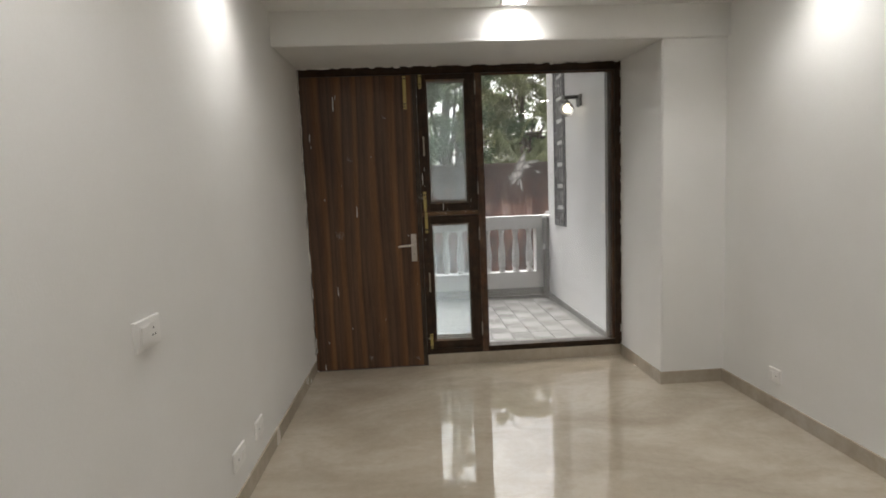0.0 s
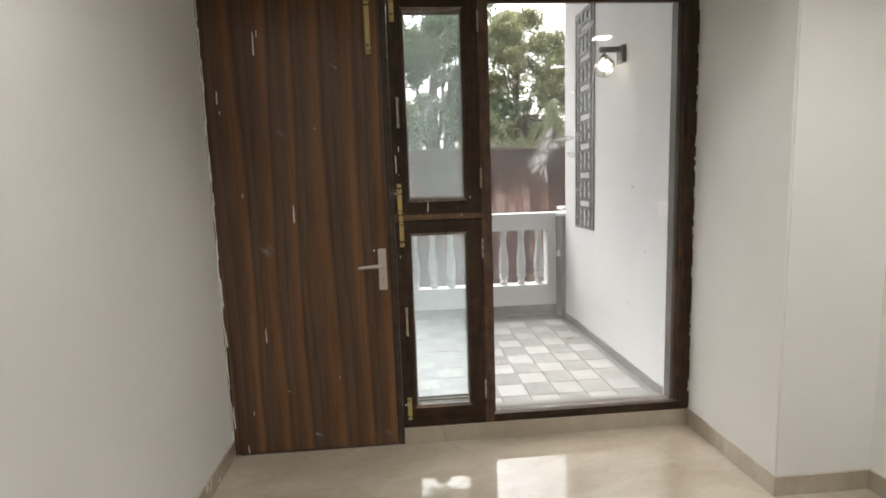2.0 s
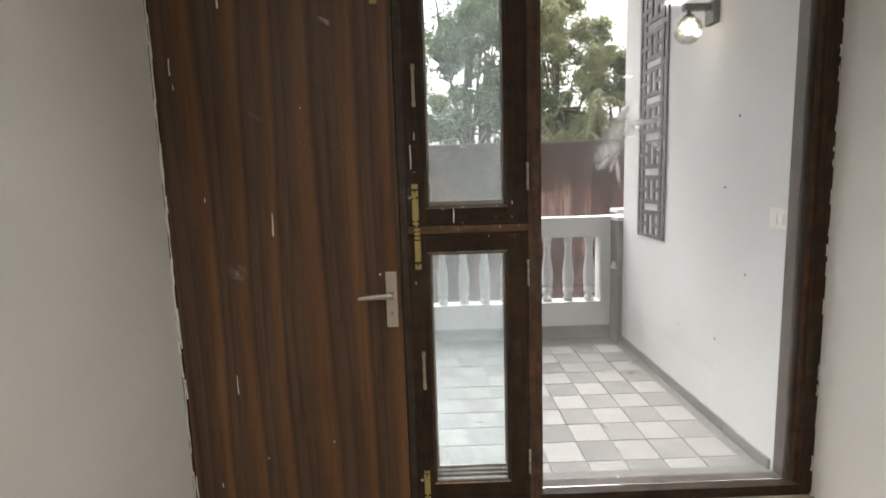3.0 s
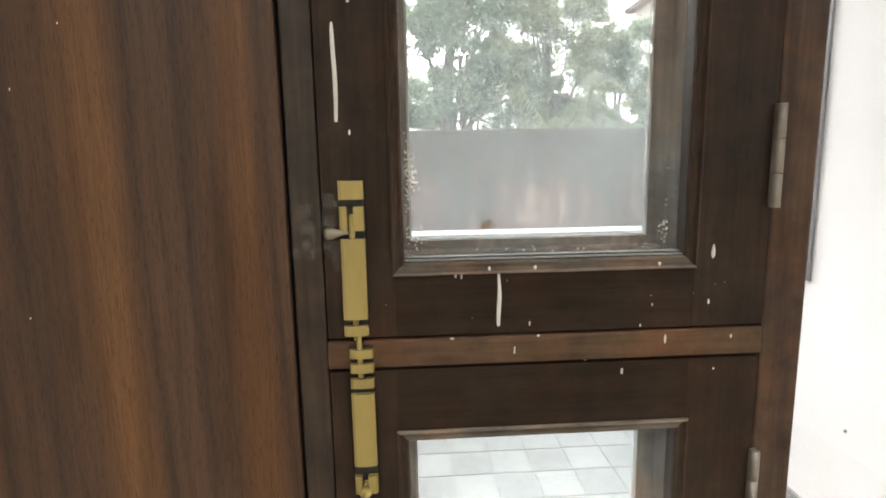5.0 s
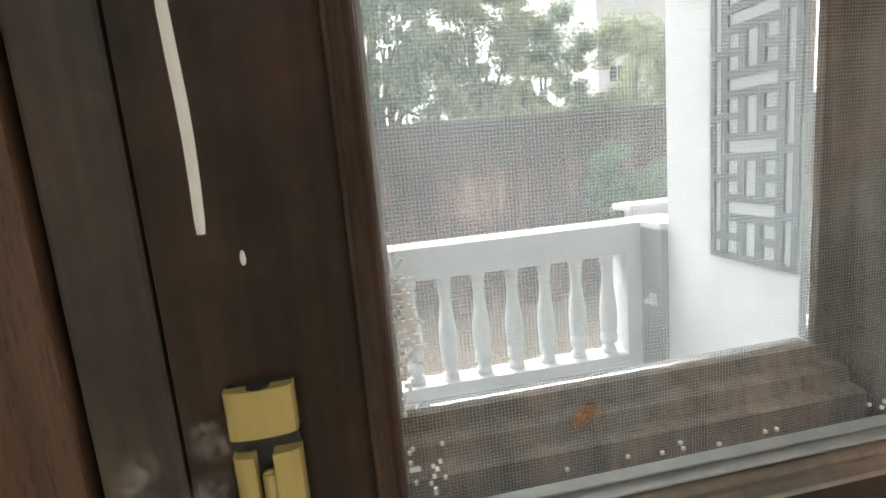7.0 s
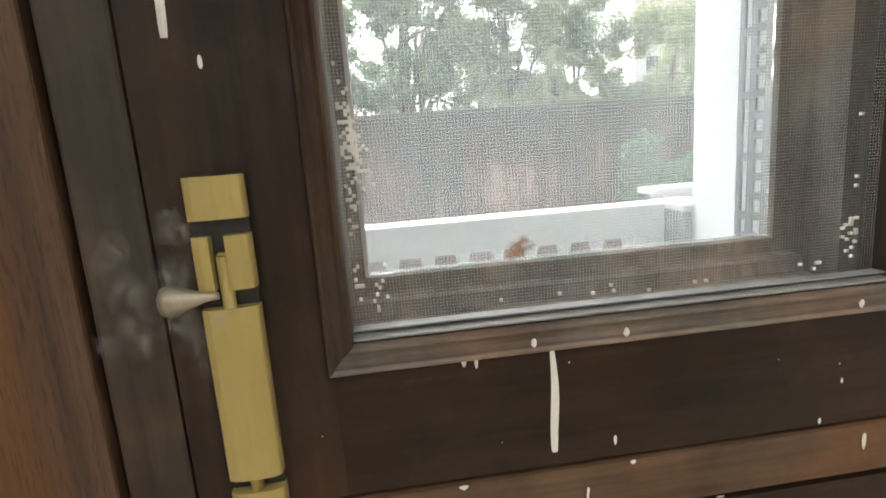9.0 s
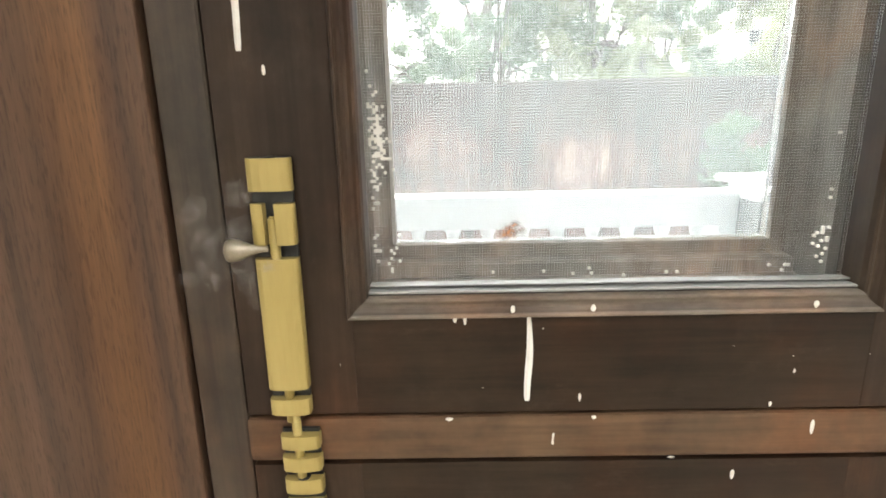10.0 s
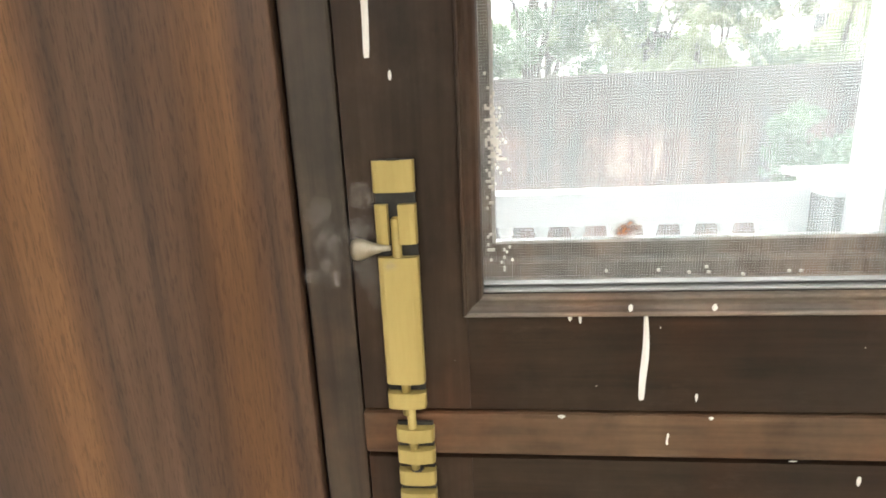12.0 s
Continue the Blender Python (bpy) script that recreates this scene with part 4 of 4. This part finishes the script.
sk = structure("baseboard_balcony", boxed((2.494, 2.501, 0.17, 2.02, BF, BF + 0.05)), GROUT, "grey tile skirting at the balcony wall foot", "skirting")
for i in range(5):
    a = 0.165 + i * 0.373
    part("skirting_tile", boxed((2.486, 2.4995, a, a + 0.369, BF - 0.002, BF + 0.056), edge=0.0015), TILE_GREY, sk)
dk = structure("baseboard_parapet", boxed((-2.4, 2.455, 2.189, 2.2005, BF, BF + 0.095)), GROUT, "dark grey cement skirting under the balustrade", "skirting")

# balustrade
bal = thing("balustrade", (0.3, 2.28, BF), "white painted concrete balustrade with turned balusters", "balustrade")
RY0, RY1 = 2.20, 2.345
part("plinth", boxed((-2.4, 2.46, RY0, RY1, -0.2, 0.40), edge=0.004), PLASTER, bal)
part("top_rail", boxed((-2.4, 2.46, RY0, RY1, 0.94, 1.078), edge=0.004), PLASTER, bal)
part("cap", boxed((-2.4, 2.475, RY0 - 0.012, RY1 + 0.02, 1.0785, 1.102), edge=0.004), PLASTER, bal, "thin projecting coping")
part("end_post", boxed((2.378, 2.46, RY0 + 0.001, RY1 - 0.001, 0.40, 0.94)), PLASTER, bal)
profile = [(0.0, 0.040), (0.03, 0.040), (0.036, 0.030), (0.06, 0.030), (0.066, 0.043), (0.10, 0.046), (0.118, 0.036), (0.126, 0.036), (0.134, 0.045), (0.165, 0.044), (0.19, 0.047), (0.25, 0.0455), (0.33, 0.036), (0.41, 0.0275), (0.445, 0.027), (0.455, 0.033), (0.468, 0.033), (0.478, 0.027), (0.50, 0.034), (0.54, 0.041)]
bm = bmesh.new()
tube(bm, [(0, 0, 0.40 + z) for z, r in profile], [r for z, r in profile], 18)
baluster = mesh_of("baluster", bm, PLASTER, True)
for i in range(26):
    ob = part("baluster", baluster, None, bal)
    ob.location = (2.304 - 0.1748 * i, (RY0 + RY1) / 2, 0)
    ob.rotation_euler = (0, 0, i * 1.3)

# low return wall at the balustrade's end
ret = thing("parapet_return", (2.55, 2.2, 0.1), "dark grey low parapet joining the balustrade to the wall", "parapet")
part("wall", boxed((2.462, 2.66, 2.0305, 2.345, -1.4, 1.075), edge=0.005), GREY_PLASTER, ret)
part("cap", boxed((2.452, 2.68, 2.0305, 2.365, 1.0755, 1.105), edge=0.004), PLASTER, ret, "white coping")
part("bracket", boxed((2.44, 2.463, 2.06, 2.16, 0.69, 0.705), (2.446, 2.463, 2.08, 2.12, 0.705, 0.745), edge=0.003), PLASTER, ret, "small white ledge")
nb = thing("garden_pier", (3.0, 2.73, -1.4), "white plastered pier beyond the balcony", "pier")
part("pier", boxed((2.74, 3.3, 2.70, 2.84, -1.4, 1.085), edge=0.008), PLASTER, nb)
part("coping", boxed((2.675, 3.36, 2.66, 2.88, 1.085, 1.125), edge=0.008), PLASTER, nb, "white coping slab")

# ---- lattice panel on the balcony wall ----
JY0, JY1, JZ0, JZ1 = 1.295, 1.725, 1.005, 2.765
widths = [2.4, 3.4, 3.2, 5.4, 3.2, 5.2, 3.2, 5.4, 3.2, 3.4, 2.4]
scale_y = (JY1 - JY0) / sum(widths)
ys = [JY1]
for w in widths:
    ys.append(ys[-1] - w * scale_y)
PERIOD = 0.2345
open_cells = []
for k in range(-1, 9):
    b = JZ0 + 0.026 + k * PERIOD
    rows = [(b, b + 0.05), (b + 0.079, b + 0.129)]
    for a, c in rows:
        open_cells += [(3, 4, a, c), (7, 8, a, c)]
    open_cells.append((5, 6, b, b + 0.129))
    open_cells.append((3, 8, b + 0.160, b + 0.204))
    open_cells.append((1, 2, b + 0.02 + PERIOD * 0.25, b + PERIOD * 1.25 - 0.012))
    open_cells.append((9, 10, b + 0.02 - PERIOD * 0.3, b + PERIOD * 0.7 - 0.012))
zs = sorted({JZ0, JZ1, *[z for c in open_cells for z in c[2:] if JZ0 + 0.02 < z < JZ1 - 0.02], JZ0 + 0.02, JZ1 - 0.02})
bm = bmesh.new()
for i in range(len(widths)):
    run = None
    for z0, z1 in zip(zs, zs[1:]):
        mid = (z0 + z1) / 2
        hole = JZ0 + 0.02 < mid < JZ1 - 0.02 and any(c[0] <= i < c[1] and c[2] < mid < c[3] for c in open_cells)
        if hole:
            if run is not None:
                box(bm, 2.489, 2.4997, ys[i + 1], ys[i], run, z0)
            run = None
        elif run is None:
            run = z0
    if run is not None:
        box(bm, 2.489, 2.4997, ys[i + 1], ys[i], run, JZ1)
panel = thing("lattice_panel", (2.49, 1.5, JZ0), "tall charcoal fretwork lattice panel on the white balcony wall", "wall panel")
part("fretwork", bm, JALI, panel)

# ---- balcony wall lamp ----
lamp_t = thing("wall_lamp", (2.5, 0.78, 2.240), "black bracket wall lamp with a cracked crystal globe, lit", "wall lamp")
part("back_box", boxed((2.468, 2.4996, 0.735, 0.825, 2.185, 2.295), edge=0.004), LAMP_BLACK, lamp_t)
part("arm", boxed((2.335, 2.4675, 0.762, 0.798, 2.255, 2.288), edge=0.004), LAMP_BLACK, lamp_t)
part("holder", tube(bmesh.new(), [(2.365, 0.78, 2.256), (2.365, 0.78, 2.238), (2.365, 0.78, 2.232), (2.365, 0.78, 2.218)], [0.010, 0.012, 0.026, 0.030], 20), LAMP_BLACK, lamp_t, smooth=True)
bm = bmesh.new()
bmesh.ops.create_icosphere(bm, subdivisions=3, radius=0.068)
bmesh.ops.translate(bm, vec=(2.365, 0.78, 2.160), verts=bm.verts)
globe = part("globe", bm, CRYSTAL, lamp_t, "cracked crystal glass globe")
globe.visible_shadow = False
bm = bmesh.new()
bmesh.ops.create_icosphere(bm, subdivisions=2, radius=0.02)
bmesh.ops.translate(bm, vec=(2.365, 0.78, 2.170), verts=bm.verts)
part("bulb", bm, BULB, lamp_t, "small warm bulb", True)
wall_plate("balcony_switch", (-1, 2.5), 0.185, 1.235, 0.12, 0.09, "rockers", "white plastic switch plate on the balcony wall")

# dry leaves on the balcony tiles
for k, (a, b) in enumerate(((2.32, 1.35), (2.40, 1.52), (1.9, 0.62), (1.25, 0.72), (2.2, 1.9))):
    bm = bmesh.new()
    pts = [(-0.022, 0, 0.004), (-0.008, 0.011, 0.008), (0.012, 0.009, 0.004), (0.024, 0, 0.010), (0.01, -0.01, 0.003), (-0.009, -0.009, 0.006)]
    top = [bm.verts.new((a + x * math.cos(k) - y * math.sin(k), b + x * math.sin(k) + y * math.cos(k), BF + 0.002 + z)) for x, y, z in pts]
    low = [bm.verts.new(v.co - Vector((0, 0, 0.002))) for v in top]
    bm.faces.new(top)
    bm.faces.new(low[::-1])
    for i in range(6):
        bm.faces.new((top[i], low[i], low[(i + 1) % 6], top[(i + 1) % 6]))
    tagged(new("dry_leaf", mesh_of("dry_leaf", bm, ROOF_BROWN)), "small curled brown dry leaf on the balcony tiles", "leaf", "dry leaves on the balcony")

# ---- outside ----
GZ = -1.4
structure("ground", boxed((-500, 500, -500, 600, GZ - 0.3, GZ)), SOIL, "bare dry garden soil", "ground")
WY, WT = 9.0, 2.14
bw = thing("boundary_wall", (0, WY, GZ), "tall weathered red-brown boundary wall streaked with rain stains", "boundary wall", kind="structure")
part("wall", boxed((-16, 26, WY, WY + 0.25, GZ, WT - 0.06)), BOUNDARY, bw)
part("coping", boxed((-16, 26, WY - 0.03, WY + 0.28, WT - 0.06, WT), edge=0.01), COPING, bw, "dark mossy coping")


def crown_mesh(name, clumps, per, size, m, seed, droop=0.0, narrow=0.5):
    """Many small folded leaves scattered in uneven clumps."""
    r = np.random.RandomState(seed)
    cs = []
    for cx, cy, cz, rad in clumps:
        d = r.normal(size=(per, 3))
        d /= np.linalg.norm(d, axis=1)[:, None]
        cs.append(np.array((cx, cy, cz)) + d * (rad * r.uniform(0.0, 1.25, (per, 1)) ** 0.8) * np.array((1, 1, 0.8)))
    c = np.concatenate(cs)
    n = len(c)
    a = r.normal(size=(n, 3))
    a[:, 2] -= droop
    a /= np.linalg.norm(a, axis=1)[:, None]
    b = np.cross(a, r.normal(size=(n, 3)))
    b /= np.linalg.norm(b, axis=1)[:, None]
    up = np.cross(a, b)
    s = size * r.uniform(0.6, 1.4, (n, 1))
    v = np.stack([c - a * s, c + b * s * narrow + up * s * 0.12, c + a * s, c - b * s * narrow + up * s * 0.12], 1).reshape(-1, 3)
    k = np.arange(n) * 4
    faces = np.concatenate([np.stack([k, k + 1, k + 2], 1), np.stack([k, k + 2, k + 3], 1)])
    me = bpy.data.meshes.new(name)
    me.from_pydata(v.tolist(), [], faces.tolist())
    me.materials.append(m)
    return me


def tree(x, y, height, spread, clumps, per, leaf, m, seed, label, narrow=0.5, bare=0.35):
    r = random.Random(seed)
    t = thing("tree", (x, y, GZ), label, "tree", "trees behind the boundary wall")
    trunk = bmesh.new()
    top = Vector((x + r.uniform(-0.4, 0.4), y, GZ + height * 0.62))
    foot = Vector((x, y, GZ))
    rad = 0.06 + height * 0.016
    mids = [foot.lerp(top, u) + Vector((math.sin(u * 5 + seed) * 0.12, math.cos(u * 4 + seed) * 0.1, 0)) for u in (0, 0.2, 0.4, 0.6, 0.8, 1)]
    tube(trunk, mids, [rad * (1.3 - 0.9 * u) for u in (0, 0.2, 0.4, 0.6, 0.8, 1)], 10)
    spots = []
    for k in range(clumps):
        a = r.uniform(0, 2 * math.pi)
        h = r.uniform(bare, 1.0)
        wide = spread * (0.35 + 0.65 * math.sin(math.pi * min(1, (h - bare) / (1 - bare) * 0.8 + 0.15))) * r.uniform(0.3, 1)
        c = Vector((x + math.cos(a) * wide, y + math.sin(a) * wide * 0.8, GZ + height * h))
        spots.append((*c, r.uniform(0.22, 0.5) * spread * 0.42))
        start = mids[r.randint(2, 5)]
        mid = start.lerp(c, 0.5) + Vector((0, 0, 0.2))
        if k % 4 == 0:
            tube(trunk, [start, mid, c], [rad * 0.3, rad * 0.17, rad * 0.05], 6, False)
    part("trunk", trunk, BARK, t)
    part("crown", crown_mesh("crown", spots, per, leaf, m, seed, 0.2, narrow), None, t, "uneven crown of small leaves")
    return t


def palm(x, y, height, n, seed):
    """A clump of arching feathery fronds on a slim stem."""
    r = random.Random(seed)
    t = thing("palm_tree", (x, y, GZ), "green palm with drooping feathery fronds behind the boundary wall", "palm tree", "trees behind the boundary wall")
    part("trunk", tube(bmesh.new(), [(x, y, GZ), (x + 0.1, y, GZ + height * 0.5), (x, y, GZ + height)], [0.14, 0.11, 0.08], 10), BARK, t)
    for k in range(n):
        a, lift, reach, fall = r.uniform(0, 2 * math.pi), r.uniform(0.1, 1.5), r.uniform(0.5, 1.6), r.uniform(0.5, 2.3)
        ox, oy, oz = r.uniform(-0.45, 0.45), r.uniform(-0.3, 0.3), r.uniform(-1.1, 0.3)
        steps = 34
        spine = []
        for i in range(steps + 1):
            u = i / steps
            spine.append((x + ox * min(1, u * 3) + math.cos(a) * reach * u, y + oy + math.sin(a) * reach * u, GZ + height + oz + lift * math.sin(u * 2.2) - fall * u * u))
        verts, faces = list(spine), []
        for i in range(steps):
            cx, cy, z = spine[i]
            ln = 0.27 * r.uniform(0.6, 1.15) * math.sin(math.pi * min(0.98, 0.14 + (i + 1) / steps * 0.84))
            for s in (-1, 1):
                nx, ny = -math.sin(a) * s, math.cos(a) * s
                verts.append((cx + nx * ln + math.cos(a) * 0.12, cy + ny * ln + math.sin(a) * 0.12, z - ln * r.uniform(0.5, 0.9)))
                faces.append((i, i + 1, len(verts) - 1))
        me = bpy.data.meshes.new("frond")
        me.from_pydata(verts, [], faces)
        me.materials.append(LEAF_YELLOW)
        part("frond", me, None, t)


DENSE, AIRY = "dense dark green leafy tree behind the boundary wall", "tall airy green tree behind the boundary wall"
tree(-3.4, 13.0, 7.4, 2.5, 69, 375, 0.054, LEAF_MID, 3, AIRY, bare=0.22)
tree(-0.6, 12.2, 7.0, 2.3, 68, 400, 0.052, LEAF_DARK, 5, DENSE, bare=0.2)
tree(2.2, 12.0, 7.0, 2.3, 68, 410, 0.052, LEAF_DARK, 8, DENSE, bare=0.2)
tree(2.1, 14.2, 11.6, 2.2, 30, 230, 0.07, LEAF_DARK, 27, AIRY, bare=0.52)
tree(4.6, 12.8, 7.5, 2.2, 120, 400, 0.052, LEAF_YELLOW, 11, AIRY, bare=0.25)
tree(3.0, 15.8, 8.6, 2.6, 52, 330, 0.061, LEAF_MID, 14, AIRY)
tree(6.6, 13.6, 6.4, 2.1, 92, 400, 0.054, LEAF_DARK, 16, DENSE, bare=0.22)
tree(8.9, 13.2, 6.0, 2.0, 64, 390, 0.050, LEAF_YELLOW, 17, "yellow-green leafy tree before the far house")
tree(11.4, 15.0, 6.4, 2.2, 59, 390, 0.054, LEAF_YELLOW, 19, "yellow-green leafy tree before the far house")
tree(-7.5, 14.0, 7.4, 2.8, 57, 360, 0.058, LEAF_DARK, 23, DENSE)
palm(4.1, 10.9, 4.1, 17, 31)
palm(5.2, 11.3, 4.3, 17, 33)

shrub = thing("shrub", (6.15, 8.2, GZ), "dark green shrub against the boundary wall", "shrub")
bm = bmesh.new()
spots = []
r2 = random.Random(9)
for k in range(20):
    c = (6.2 + r2.uniform(-0.75, 0.8), 8.25 + r2.uniform(-0.3, 0.3), GZ + r2.uniform(1.2, 2.75))
    spots.append((*c, r2.uniform(0.22, 0.4)))
    tube(bm, [(6.15, 8.25, GZ), (6.15 + (c[0] - 6.15) * 0.4, 8.25, GZ + 0.9), c], [0.035, 0.022, 0.006], 6, False)
part("stem", bm, BARK, shrub)
part("crown", crown_mesh("crown", spots, 260, 0.06, LEAF_DARK, 41, 0.1), None, shrub)


def house(x, y, wide, deep, storeys, wall, label, seed):
    h = thing("house", (x, y, GZ), label, "house")
    top = GZ + storeys * 3.1
    part("wall", boxed((x - wide / 2, x + wide / 2, y, y + deep, GZ, top)), wall, h)
    part("roof", boxed((x - wide / 2 - 0.7, x + wide / 2 + 0.7, y - 0.9, y + deep + 0.6, top, top + 0.35), edge=0.03), ROOF_BROWN, h, "projecting brown roof slab")
    for s in range(storeys):
        z = GZ + s * 3.1
        part("string_course", boxed((x - wide / 2 - 0.12, x + wide / 2 + 0.12, y - 0.14, y, z + 2.75, z + 2.95)), HOUSE_WHITE, h)
        for k in range(3):
            cx = x - wide / 2 + wide * (k + 0.5) / 3
            w = part("window", boxed((cx - 0.75, cx + 0.75, y - 0.05, y + 0.05, z + 1.0, z + 2.3), edge=0.01), HOUSE_WHITE, h)
            for d in (-0.34, 0.34):
                part("pane", boxed((cx + d - 0.3, cx + d + 0.3, y - 0.058, y - 0.048, z + 1.1, z + 2.2)), HOUSE_GLASS, w)
    return h


house(24.5, 36, 9, 8, 5, HOUSE_WHITE, "white five-storey house with brown slabs, far behind the trees", 1)
house(31.6, 36.5, 5, 8, 4, HOUSE_RED, "brick-red house wing, far behind the trees", 2)
# Stand-in block: gives the red of flowers above the boundary wall.
house(11.5, 30, 4.0, 5, 1, HOUSE_RED, "low brick-red block standing for a red flower patch behind the boundary wall", 3)

# ---- balcony floor tiles, piece by piece ----
TP = 0.1795
shared = []
for m in (TILE_LIGHT, TILE_GREY):
    bm = bmesh.new()
    box(bm, -TP / 2 + 0.003, TP / 2 - 0.003, -TP / 2 + 0.003, TP / 2 - 0.003, -0.008, 0.0, edge=0.0015)
    shared.append(mesh_of("floor_tile", bm, m))
r3 = random.Random(2)
for i in range(0, 22):
    for j in range(0, 11):
        cx, cy = 2.340 - TP * i, 0.3895 + 0.185 * (j - 2)
        if cy > 2.13 or cy < 0.2:
            continue
        ob = part("floor_tile", shared[(i + j) % 2], None, bal_floor)
        ob.location = (cx, cy, BF + r3.uniform(-0.0008, 0.0008))
        ob.scale = (1, 1.03, 1)
